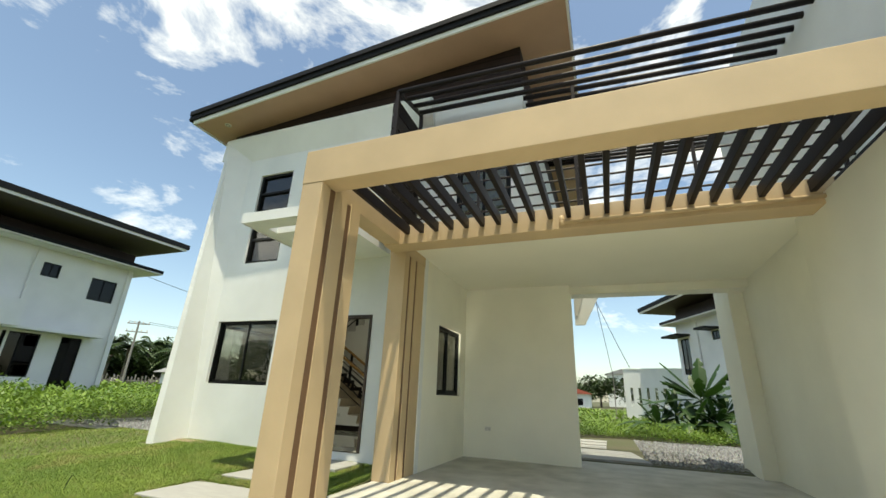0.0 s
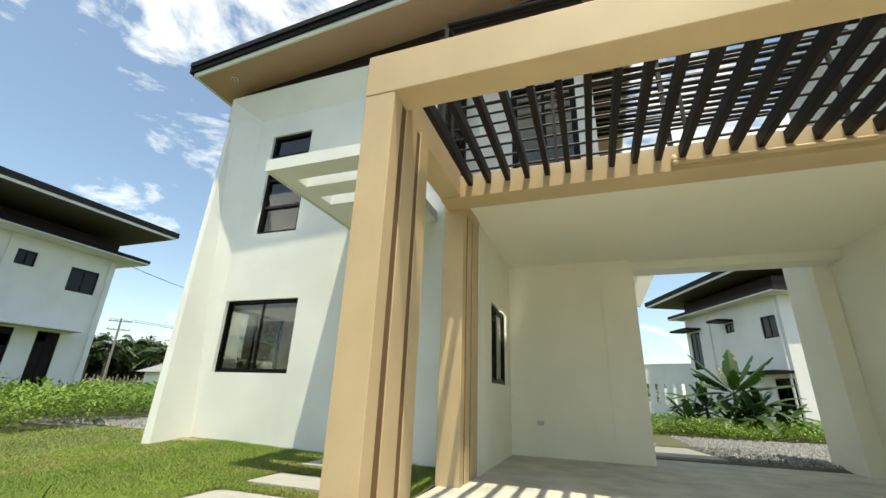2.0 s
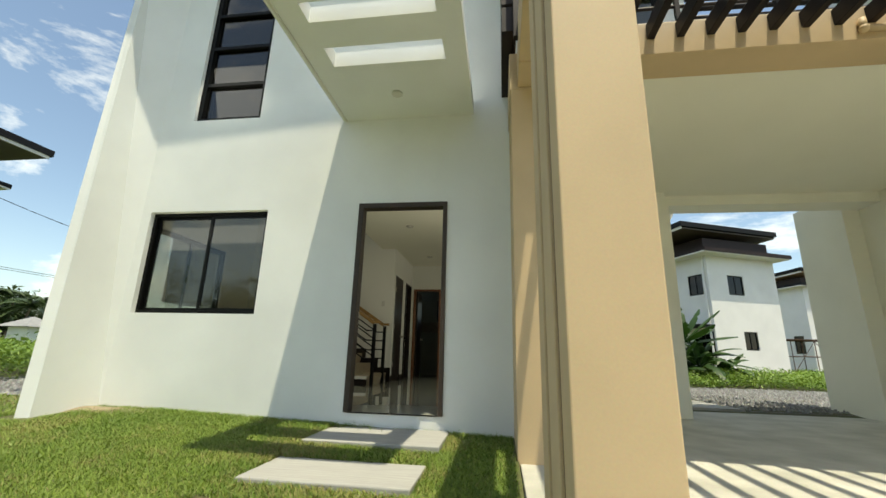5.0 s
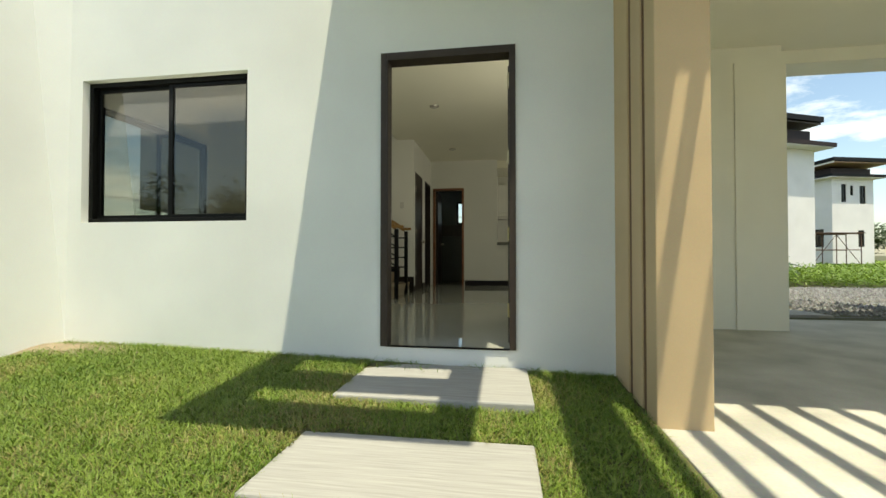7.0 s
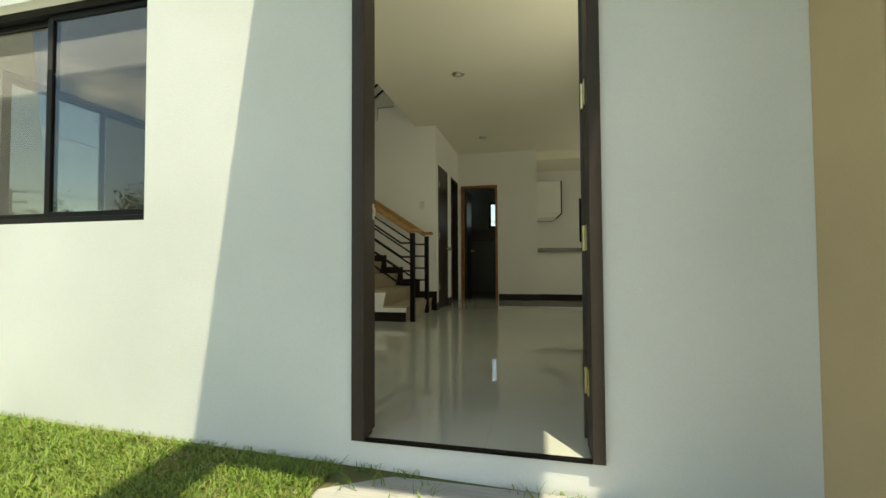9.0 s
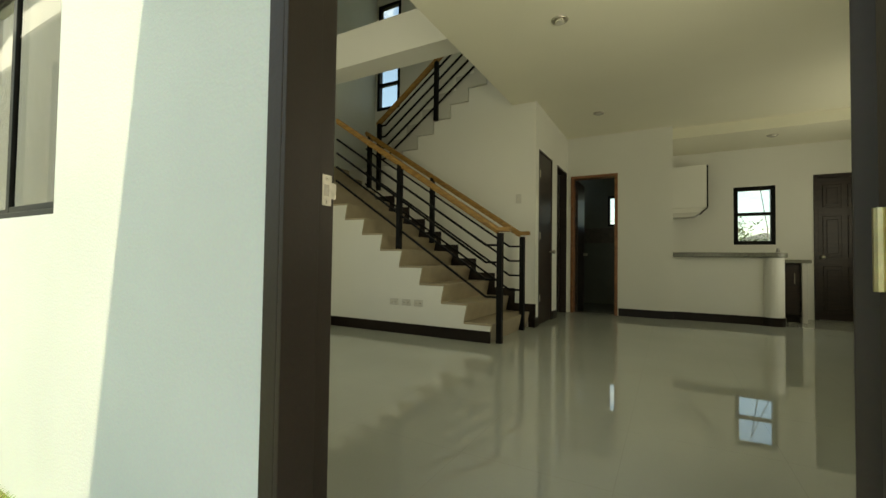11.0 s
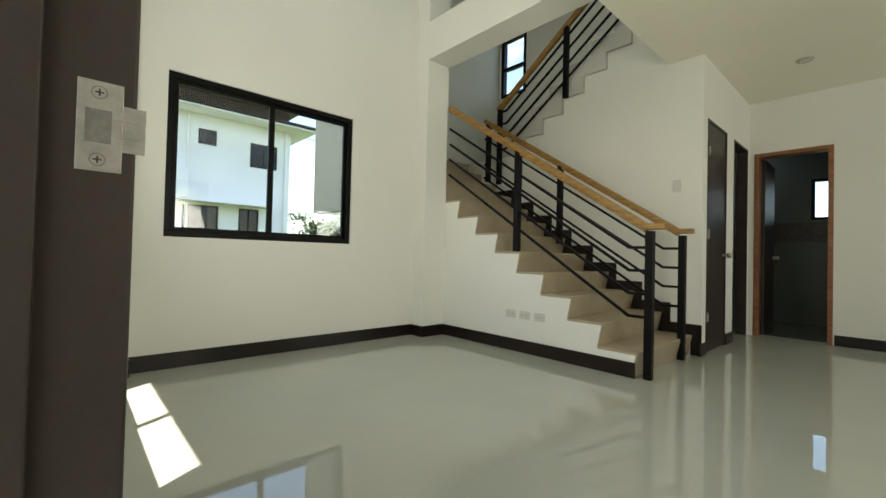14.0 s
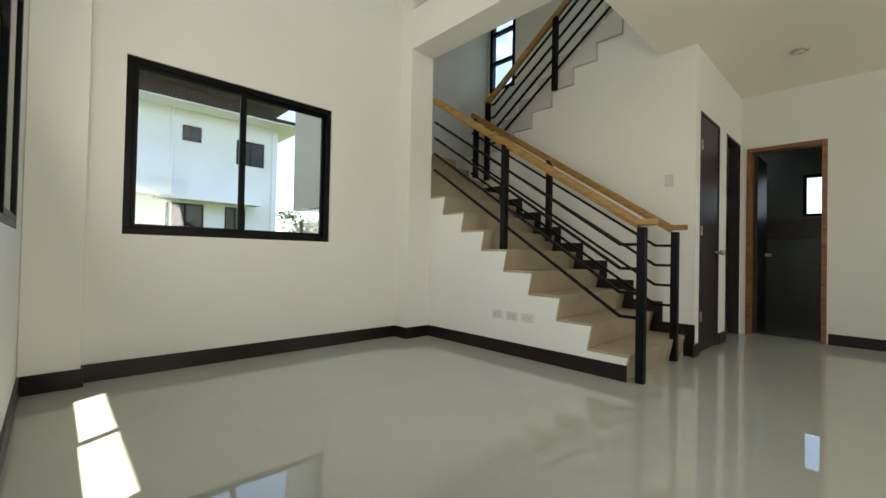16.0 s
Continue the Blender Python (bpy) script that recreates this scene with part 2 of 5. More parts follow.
BARK = material("palm_bark", (0.20, 0.16, 0.12), rough=0.9, vary=0.4, scale=9, bump=0.6)
RUST = material("rusty_scaffold", (0.16, 0.09, 0.06), rough=0.8, vary=0.4, scale=9, bump=0.3)
LENS = material("lamp_lens", (0.72, 0.70, 0.62), rough=0.25, vary=0.04, scale=20, bump=0.02)
# Dark base colour stands in for the dimness of closed rooms.
DARK_IN = material("painted_room_dimness", (0.10, 0.10, 0.095), rough=0.8, vary=0.2, scale=2, bump=0.05)
GRASS = leaf_material("lawn_grass", (0.06, 0.15, 0.014), (0.30, 0.39, 0.07))
DRY_GRASS = leaf_material("dry_lawn_grass", (0.19, 0.175, 0.05), (0.42, 0.385, 0.15))
WEED = leaf_material("weed_leaves", (0.045, 0.12, 0.010), (0.23, 0.34, 0.045))
BANANA = leaf_material("banana_leaf", (0.010, 0.034, 0.005), (0.05, 0.115, 0.018), 0.2)
YOUNG = leaf_material("young_banana_leaf", (0.35, 0.42, 0.05), (0.50, 0.52, 0.08), 0.35)
TREE = leaf_material("tree_leaves", (0.02, 0.045, 0.012), (0.06, 0.10, 0.025), 0.15)
PANE = glass("window_glass")
PANE_FAR = glass("far_dark_glass", (0.10, 0.095, 0.09), 0.03)
# Near-black colour in place of the darkness inside neighbouring rooms.
BLACK_IN = material("painted_room_black", (0.02, 0.018, 0.016), rough=0.8, vary=0.2, scale=2, bump=0.05)
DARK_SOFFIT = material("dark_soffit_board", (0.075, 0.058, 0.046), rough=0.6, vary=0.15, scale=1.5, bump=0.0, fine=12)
# Tint darkened to stand in for a dim room behind the upper window.
PANE_DEEP = glass("glass_dark_for_room", (0.22, 0.22, 0.20), 0.07)
PANE_DARK = glass("tinted_glass", (0.52, 0.52, 0.47), 0.07)


# ---- building blocks ----
def add_box(bm, x0, x1, y0, y1, z0, z1, bevel=0.0):
    m = Matrix.Translation(((x0 + x1) / 2, (y0 + y1) / 2, (z0 + z1) / 2)) @ Matrix.Diagonal((abs(x1 - x0), abs(y1 - y0), abs(z1 - z0), 1))
    made = bmesh.ops.create_cube(bm, size=1, matrix=m)["verts"]
    if bevel:
        edges = list({e for v in made for e in v.link_edges})
        bmesh.ops.bevel(bm, geom=edges, offset=bevel, segments=2, affect="EDGES", profile=0.5)
    return bm


def box(x0, x1, y0, y1, z0, z1, bevel=0.0):
    return add_box(bmesh.new(), x0, x1, y0, y1, z0, z1, bevel)


def add_rod(bm, a, b, r, sides=10, r2=None):
    a, b = Vector(a), Vector(b)
    d = b - a
    m = Matrix.Translation((a + b) / 2) @ d.to_track_quat("Z", "Y").to_matrix().to_4x4()
    bmesh.ops.create_cone(bm, cap_ends=True, segments=sides, radius1=r, radius2=r if r2 is None else r2, depth=d.length, matrix=m)
    return bm


def rod(a, b, r, sides=10, r2=None):
    return add_rod(bmesh.new(), a, b, r, sides, r2)


def add_bar(bm, a, b, w, h, bevel=0.0):
    """A rectangular bar from a to b, w wide across and h high."""
    a, b = Vector(a), Vector(b)
    d = b - a
    z = Vector((0, 0, 1))
    if abs(d.normalized().z) > 0.99:
        z = Vector((0, 1, 0))
    x = d.normalized()
    y = z.cross(x).normalized()
    z = x.cross(y)
    m = Matrix.Translation((a + b) / 2) @ Matrix((x, y, z)).transposed().to_4x4() @ Matrix.Diagonal((d.length, w, h, 1))
    made = bmesh.ops.create_cube(bm, size=1, matrix=m)["verts"]
    if bevel:
        bmesh.ops.bevel(bm, geom=list({e for v in made for e in v.link_edges}), offset=bevel, segments=2, affect="EDGES", profile=0.5)
    return bm


def prism(points, axis, lo, hi):
    """A closed outline of (u, v) drawn out from lo to hi along an axis. x: (y, z); y: (x, z); z: (x, y)."""
    bm = bmesh.new()

    def at(p, w):
        return {"x": (w, p[0], p[1]), "y": (p[0], w, p[1]), "z": (p[0], p[1], w)}[axis]
    a = [bm.verts.new(at(p, lo)) for p in points]
    b = [bm.verts.new(at(p, hi)) for p in points]
    bm.faces.new(a)
    bm.faces.new(b[::-1])
    for i in range(len(points)):
        j = (i + 1) % len(points)
        bm.faces.new((a[i], b[i], b[j], a[j]))
    bmesh.ops.recalc_face_normals(bm, faces=bm.faces)
    return bm


def holed(axis, u0, u1, w0, w1, z0, z1, holes=()):
    """A wall in the plane across axis ('y' or 'x'), from w0 to w1 thick, with rectangular holes (ua, ub, za, zb) right through."""
    us = sorted({u0, u1, *[min(max(c, u0), u1) for h in holes for c in h[:2]]})
    zs = sorted({z0, z1, *[min(max(c, z0), z1) for h in holes for c in h[2:]]})

    def solid(i, k):
        if not (0 <= i < len(us) - 1 and 0 <= k < len(zs) - 1):
            return False
        u, z = (us[i] + us[i + 1]) / 2, (zs[k] + zs[k + 1]) / 2
        return not any(h[0] < u < h[1] and h[2] < z < h[3] for h in holes)
    bm = bmesh.new()

    def quad(pts):
        bm.faces.new([bm.verts.new((u, w, z) if axis == "y" else (w, u, z)) for u, w, z in pts])
    for i in range(len(us) - 1):
        for k in range(len(zs) - 1):
            if not solid(i, k):
                continue
            a, b, c, d = us[i], us[i + 1], zs[k], zs[k + 1]
            quad([(a, w0, c), (b, w0, c), (b, w0, d), (a, w0, d)])
            quad([(a, w1, c), (a, w1, d), (b, w1, d), (b, w1, c)])
            if not solid(i - 1, k):
                quad([(a, w0, c), (a, w0, d), (a, w1, d), (a, w1, c)])
            if not solid(i + 1, k):
                quad([(b, w0, c), (b, w1, c), (b, w1, d), (b, w0, d)])
            if not solid(i, k - 1):
                quad([(a, w0, c), (a, w1, c), (b, w1, c), (b, w0, c)])
            if not solid(i, k + 1):
                quad([(a, w0, d), (b, w0, d), (b, w1, d), (a, w1, d)])
    bmesh.ops.remove_doubles(bm, verts=bm.verts, dist=1e-5)
    bmesh.ops.recalc_face_normals(bm, faces=bm.faces)
    return bm


def mesh_of(name, bm, mat, smooth=False):
    me = bpy.data.meshes.new(name)
    bm.to_mesh(me)
    bm.free()
    me.materials.append(mat)
    if smooth:
        for p in me.polygons:
            p.use_smooth = True
    return me


def part(name, bm, mat, parent, label="", smooth=False):
    """One mesh under a thing or a part; its geometry is given in world places."""
    ob = new(name, mesh_of(name, bm, mat, smooth))
    ob.parent = parent
    top = parent
    if parent.parent is None:
        ob.matrix_parent_inverse = Matrix.Translation(top.location).inverted() if parent.data is None else parent.matrix_basis.inverted()
    if label:
        tagged(ob, label)
    return ob


def thing(name, label, category, at, group="", kind=""):
    ob = new(name)
    ob.location = at
    ob.empty_display_size = 0.1
    return tagged(ob, label, category, group, kind)


def structure(name, bm, mat, label="", category=""):
    return tagged(new(name, mesh_of(name, bm, mat)), label, category, "", "structure")


def leaf_cloud(name, spots, size, mat, seed, droop=0.3, fold=0.25):
    """Many two-triangle leaves at the given places, each turned its own way."""
    rng = np.random.default_rng(seed)
    n = len(spots)
    p = np.asarray(spots, float)
    yaw = rng.uniform(0, 2 * np.pi, n)
    tilt = rng.uniform(-droop, 0.9, n)
    s = size * rng.uniform(0.6, 1.4, n)
    d = np.stack([np.cos(yaw) * np.cos(tilt), np.sin(yaw) * np.cos(tilt), np.sin(tilt)], 1)
    side = np.stack([-np.sin(yaw), np.cos(yaw), rng.uniform(-fold, fold, n)], 1)
    tip = p + d * s[:, None]
    mid = p + d * (s * 0.45)[:, None]
    a = mid + side * (s * 0.26)[:, None]
    b = mid - side * (s * 0.26)[:, None]
    verts = np.stack([p, a, tip, b], 1).reshape(-1, 3)
    idx = np.arange(n * 4).reshape(-1, 4)
    me = bpy.data.meshes.new(name)
    me.from_pydata(verts.tolist(), [], idx.tolist())
    me.materials.append(mat)
    return me


def blades(name, xy, ground, mat, seed, height=(0.025, 0.06), width=0.005):
    """Grass blades, each a bent two-segment strip."""
    rng = np.random.default_rng(seed)
    n = len(xy)
    base = np.stack([xy[:, 0], xy[:, 1], ground - 0.004], 1)
    h = rng.uniform(height[0], height[1], n)
    yaw = rng.uniform(0, 2 * np.pi, n)
    lean = rng.uniform(0.4, 2.0, n) * h
    side = np.stack([-np.sin(yaw), np.cos(yaw), np.zeros(n)], 1) * (width * rng.uniform(0.6, 1.3, n))[:, None]
    out = np.stack([np.cos(yaw) * lean, np.sin(yaw) * lean, np.zeros(n)], 1)
    up = np.stack([np.zeros(n), np.zeros(n), h], 1)
    v = np.stack([base - side, base + side, base + out * 0.35 + up * 0.65 + side * 0.7, base + out * 0.35 + up * 0.65 - side * 0.7, base + out + up], 1)
    i = np.arange(n)[:, None] * 5
    quads = (i + np.array([0, 1, 2, 3])).tolist()
    tris = (i + np.array([3, 2, 4])).tolist()
    me = bpy.data.meshes.new(name)
    me.from_pydata(v.reshape(-1, 3).tolist(), [], quads + tris)
    me.materials.append(mat)
    return me


# ---- ground ----
F = 0.2


def gz(x, y):
    """Height of the lawn and field."""
    house = max(0.0, min(1.0, (y - 2.0) / 4.2))
    left = max(0.0, min(1.0, (-x - 2.6) / 3.5))
    far = max(0.0, min(1.0, (math.hypot(x + 3, y - 5) - 9) / 8))
    z = -0.125 + 0.155 * house + 0.10 * house * left
    return z * (1 - far) + far * 0.05


def ground_sheet():
    bm = bmesh.new()
    xs = [-3000, -400, -120, -60, -40, -30, -24, -20] + [-18 + 0.75 * i for i in range(48)] + [20, 26, 34, 50, 120, 400, 3000]
    ys = [-3000, -400, -100, -40, -20] + [-12 + 0.75 * i for i in range(48)] + [26, 32, 42, 60, 120, 400, 3000]
    grid = [[bm.verts.new((x, y, gz(x, y) - (0.08 if -2.45 < x < 3.4 and -9 < y < 9.6 else 0) - (0.3 if -7.2 < x < -2.5 and 6.3 < y < 13.8 else 0))) for y in ys] for x in xs]
    for i in range(len(xs) - 1):
        for j in range(len(ys) - 1):
            bm.faces.new((grid[i][j], grid[i + 1][j], grid[i + 1][j + 1], grid[i][j + 1]))
    return structure("ground", bm, SOIL, "field of soil with patchy green growth", "ground")


ground_sheet()


def sheet(name, x0, x1, y0, y1, lift, mat, label, category, step=0.25):
    bm = bmesh.new()
    nx, ny = max(1, round((x1 - x0) / step)), max(1, round((y1 - y0) / step))
    g = [[bm.verts.new((x0 + (x1 - x0) * i / nx, y0 + (y1 - y0) * j / ny, gz(x0 + (x1 - x0) * i / nx, y0 + (y1 - y0) * j / ny) + lift)) for j in range(ny + 1)] for i in range(nx + 1)]
    for i in range(nx):
        for j in range(ny):
            bm.faces.new((g[i][j], g[i + 1][j], g[i + 1][j + 1], g[i][j + 1]))
    return structure(name, bm, mat, label, category)


sheet("ground_lawn", -10.2, -2.47, -6.0, 6.19, 0.012, LAWN_SOIL, "soil under a freshly laid lawn", "lawn")
sheet("ground_lawn_side", -9.6, -7.42, 6.19, 6.75, 0.012, LAWN_SOIL, "soil under lawn beside the house", "lawn")
sheet("ground_gravel", -12.5, -7.42, 6.3, 14.0, 0.004, GRAVEL, "strip of grey gravel beside the lawn", "gravel")
sheet("ground_gravel_rear", -0.47, 7.0, 9.6, 15.2, -0.01, GRAVEL, "grey gravel behind the carport", "gravel")
structure("pavement_carport", box(-2.46, 3.4, -8.0, 9.55, -0.2, 0.0, 0.008), CONCRETE, "bare trowelled concrete carport floor", "floor")
structure("pavement_rear", prism([(-0.46, 9.57), (1.25, 9.57), (0.95, 11.4), (-0.46, 11.4)], "z", -0.15, 0.05), SLAB, "pale concrete apron behind the house", "path")
for k in range(3):
    tagged(new("rear_slab", mesh_of("rear_slab", box(-0.42, 0.42, 11.75 + 0.85 * k, 12.35 + 0.85 * k, -0.1, 0.055, 0.01), SLAB)), "pale concrete slab set in gravel behind the house", "paving slab", "rear stepping slabs")

# ---- walls of the house ----
W1 = (-6.765, -5.25, 1.15, 2.35)
W2 = (-6.44, -5.53, 3.57, 5.68)
SM1 = (-4.39, -4.08, 5.27, 5.65)
SM3 = (-4.39, -4.08, 4.55, 4.93)
SM4 = (-4.39, -4.08, 3.95, 4.33)
SM2 = (-3.79, -3.49, 4.55, 4.93)
DOOR = (-4.15, -3.155, F, 2.39)
structure("wall_front", holed("y", -7.41, -2.2, 6.19, 6.322, -0.2, 6.7, [W1, W2, SM1, SM2, SM3, SM4, DOOR]), WHITE, "white rendered front wall of the house", "wall")
IW = (6.79, 8.315, 1.165, 2.39)
structure("wall_left", holed("x", 6.19, 9.55, -7.41, -7.26, -0.2, 6.7, [IW]), WHITE_IN, "cream painted side wall with a window", "wall")
W3 = (6.95, 8.18, 1.115, 2.33)
structure("wall_carport_side", holed("x", 6.323, 8.52, -2.35, -2.2, -0.2, 3.35, [W3]), CREAM, "cream side wall of the carport", "wall")
structure("wall_carport_back", box(-2.35, 0.0, 8.52, 8.67, -0.2, 3.35), CREAM, "cream back wall of the carport", "wall")
structure("pilaster_carport_back", box(-0.52, 0.03, 8.495, 8.52, 0.0, 3.16), CREAM, "flat pilaster on the carport wall", "pilaster")
RW = (11.1, 12.3, 1.1, 2.3)
structure("wall_right", holed("x", 8.67, 13.85, -0.62, -0.47, -0.2, 3.5, [RW]), WHITE_IN, "cream painted side wall of the kitchen", "wall")
KW = (-2.5, -1.96, 1.33, 2.26)
KD = (-1.51, -0.80, F, 2.38)
structure("wall_kitchen", holed("y", -3.4, -0.62, 13.7, 13.85, -0.2, 3.03, [KW, KD]), WHITE_IN, "cream kitchen wall with window and back door", "wall")
BD = (-4.822, -4.114, F, 2.405)
structure("wall_bath_front", holed("y", -4.88, -3.37, 12.46, 12.6, F, 3.03, [BD]), WHITE_IN, "cream wall with the bathroom doorway", "wall")
structure("wall_bath_side", box(-3.5, -3.37, 12.6, 13.7, F, 3.03), WHITE_IN, "cream wall between bathroom and kitchen", "wall")
HD1 = (10.78, 11.46, F, 2.46)
HD2 = (11.75, 12.41, F, 2.46)
structure("wall_hall", holed("x", 10.742, 12.6, -5.0, -4.88, F, 3.03, [HD1, HD2]), WHITE_IN, "cream hall wall with two dark doors", "wall")
BW = (-4.48, -4.12, 1.73, 2.33)
structure("wall_bath_back", holed("y", -5.6, -3.37, 14.3, 14.4, F, 3.03, [BW]), BATH_TILE, "grey tiled back wall of the bathroom", "wall")
structure("wall_bath_left", box(-5.7, -5.6, 12.6, 14.4, F, 3.03), BATH_TILE, "grey tiled side wall of the bathroom", "wall")
structure("wall_bath_right", box(-3.37, -3.27, 13.86, 14.4, F, 3.03), BATH_TILE, "grey tiled side wall of the bathroom", "wall")
structure("trim_bath_band", box(-5.59, -3.51, 14.285, 14.3, 1.4, 1.7, 0.003), BATH_BAND, "band of brown tiles round the bathroom", "trim")
# Wall coloured dark so the closed room reads as unlit.
structure("wall_understair", holed("x", 10.7, 14.4, -5.8, -5.7, F, 3.03, []), DARK_IN, "wall of the closed room, its dimness put in the colour", "wall")

# floors and ceilings
FLOOR_OUT = [(-7.41, 6.323), (-2.34, 6.323), (-2.34, 8.66), (-0.62, 8.66), (-0.62, 13.7), (-7.41, 13.7)]
structure("floor", prism(FLOOR_OUT, "z", 0.02, F), FLOOR, "glossy pale grey-green porcelain tile floor", "floor")
structure("floor_bath", box(-5.6, -3.5, 12.61, 14.3, 0.0, F + 0.003), BATH_TILE, "grey bathroom floor tiles", "floor")
structure("door_sill", box(-4.15, -3.155, 6.204, 6.322, 0.02, F - 0.004), WHITE, "white concrete door sill", "sill")
structure("floor_threshold", box(-4.104, -3.201, 6.204, 6.322, F - 0.002, F + 0.001), FLOOR, "glossy pale tile strip in the doorway", "floor")
structure("ceiling", prism([(-5.19, 6.323), (-2.34, 6.323), (-2.34, 8.66), (-0.62, 8.66), (-0.62, 14.3), (-5.19, 14.3)], "z", 3.03, 3.25), CEIL, "cream painted flat ceiling", "ceiling")
structure("ceiling_kitchen", box(-3.369, -0.62, 12.6, 13.7, 2.87, 3.029), CEIL, "lower cream ceiling over the kitchen", "ceiling")
structure("ceiling_upper", box(-7.41, -0.58, 6.38, 14.3, 6.5, 6.65), CEIL, "cream ceiling of the upper floor", "ceiling")
structure("wall_void_right", box(-5.19, -5.07, 6.34, 9.1, 3.25, 6.5), WHITE_IN, "cream wall of the upper floor", "wall")
structure("ceiling_carport", box(-2.2, 3.119, 5.42, 9.079, 3.35, 3.5), CEIL, "cream carport ceiling", "ceiling")
structure("beam_carport_back", box(-0.46, 3.119, 8.68, 9.078, 3.19, 3.35), CREAM, "cream beam over the rear opening", "beam")

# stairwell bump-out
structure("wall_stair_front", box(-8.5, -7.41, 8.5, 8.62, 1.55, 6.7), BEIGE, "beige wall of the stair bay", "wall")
structure("wall_stair_left", box(-8.5, -8.38, 8.62, 11.95, 1.55, 6.7), WHITE, "white wall of the stair bay", "wall")
SW = (-8.34, -7.81, 3.85, 5.9)
structure("wall_stair_back", holed("y", -8.38, -5.0, 11.83, 11.95, F, 6.5, [SW]), WHITE_IN, "cream back wall of the stairwell with a tall window", "wall")
# Unseen slab added to keep sun off the bay front and out of its top.
structure("ceiling_stair_bay", box(-9.0, -7.42, 7.9, 12.5, 6.71, 6.85), CEIL, "unseen slab that closes the stair bay and shades its front", "ceiling")
structure("floor_stair_bay", box(-8.38, -7.41, 8.62, 11.83, 1.55, 1.72), WHITE, "underside of the stair bay", "slab")
structure("wall_under_bay", box(-7.5, -7.38, 9.55, 11.9, -0.2, 1.7), WHITE_IN, "wall below the landing", "wall")
structure("column_stair", box(-7.26, -7.07, 9.1, 9.4, F, 6.5, 0.004), WHITE_IN, "cream square column by the stairs", "column")
structure("column_corner", box(-7.26, -7.16, 6.323, 6.6, F, 6.5, 0.004), WHITE_IN, "cream corner column", "column")
structure("beam_stair", box(-7.07, -5.19, 9.1, 9.4, 3.19, 3.6, 0.004), WHITE_IN, "cream beam across the stairwell", "beam")

# wall under the upper flight
RISE, GO = 0.186, 0.27


def step_x(k):
    return -4.96 - GO * (k - 1)


def up_x(j):
    return -7.35 + GO * (j - 1)


LAND = F + RISE * 12
UP_N = 8
UNDER = []
for j in range(UP_N, 0, -1):
    UNDER += [(up_x(j + 1) + (0.3 if j == UP_N else 0.18), LAND + RISE * (j - 1) + 0.01), (up_x(j) + 0.18, LAND + RISE * (j - 1) + 0.01)]
structure("wall_stair_mid", prism([(-8.375, F), (-4.88, F), (-4.88, LAND + RISE * (UP_N - 1) + 0.008)] + [(a, b - 0.002) for a, b in UNDER[1:]] + [(-8.375, LAND + 0.008)], "y", 10.64, 10.74), WHITE_IN, "cream wall beside the stairs", "wall")


# ---- exterior frame, roof, canopy ----
def hexa(bottom, top):
    bm = bmesh.new()
    a = [bm.verts.new(p) for p in bottom]
    b = [bm.verts.new(p) for p in top]
    bm.faces.new(a[::-1])
    bm.faces.new(b)
    n = len(a)
    for i in range(n):
        bm.faces.new((a[i], a[(i + 1) % n], b[(i + 1) % n], b[i]))
    bmesh.ops.recalc_face_normals(bm, faces=bm.faces)
    return bm


structure("wall_fin", hexa([(-6.89, 6.2, -0.1), (-6.96, 5.56, -0.1), (-7.08, 5.52, -0.1), (-7.41, 6.2, -0.1)],
                           [(-6.83, 6.2, 6.1), (-7.33, 5.93, 6.1), (-7.42, 5.93, 6.1), (-7.45, 6.2, 6.1)]), WHITE, "white projecting fin wall", "wall")
structure("wall_frame_band", prism([(6.19, 6.13), (6.19, 6.68), (5.96, 6.68), (5.96, 6.6)], "x", -7.5, -2.2), WHITE, "white band framing the facade", "band")
structure("wall_frame_side", hexa([(-6.81, 6.2, 6.1), (-7.34, 5.93, 6.1), (-7.5, 5.93, 6.1), (-7.5, 6.2, 6.1)],
                                  [(-6.81, 6.2, 6.68), (-7.5, 5.96, 6.68), (-7.52, 5.96, 6.68), (-7.52, 6.2, 6.68)]), WHITE, "white side of the facade frame", "wall")
structure("wall_upper_right", holed("y", -2.2, -0.45, 6.25, 6.37, 3.5, 6.7, [(-1.7, -0.7, 3.6, 5.7)]), WHITE, "white upper wall over the balcony", "wall")
structure("wall_upper_side", box(-0.57, -0.45, 6.37, 13.85, 3.5, 6.7), WHITE, "white upper side wall", "wall")


def soffit_z(x):
    return 6.9 + (x + 7.7) * 0.085


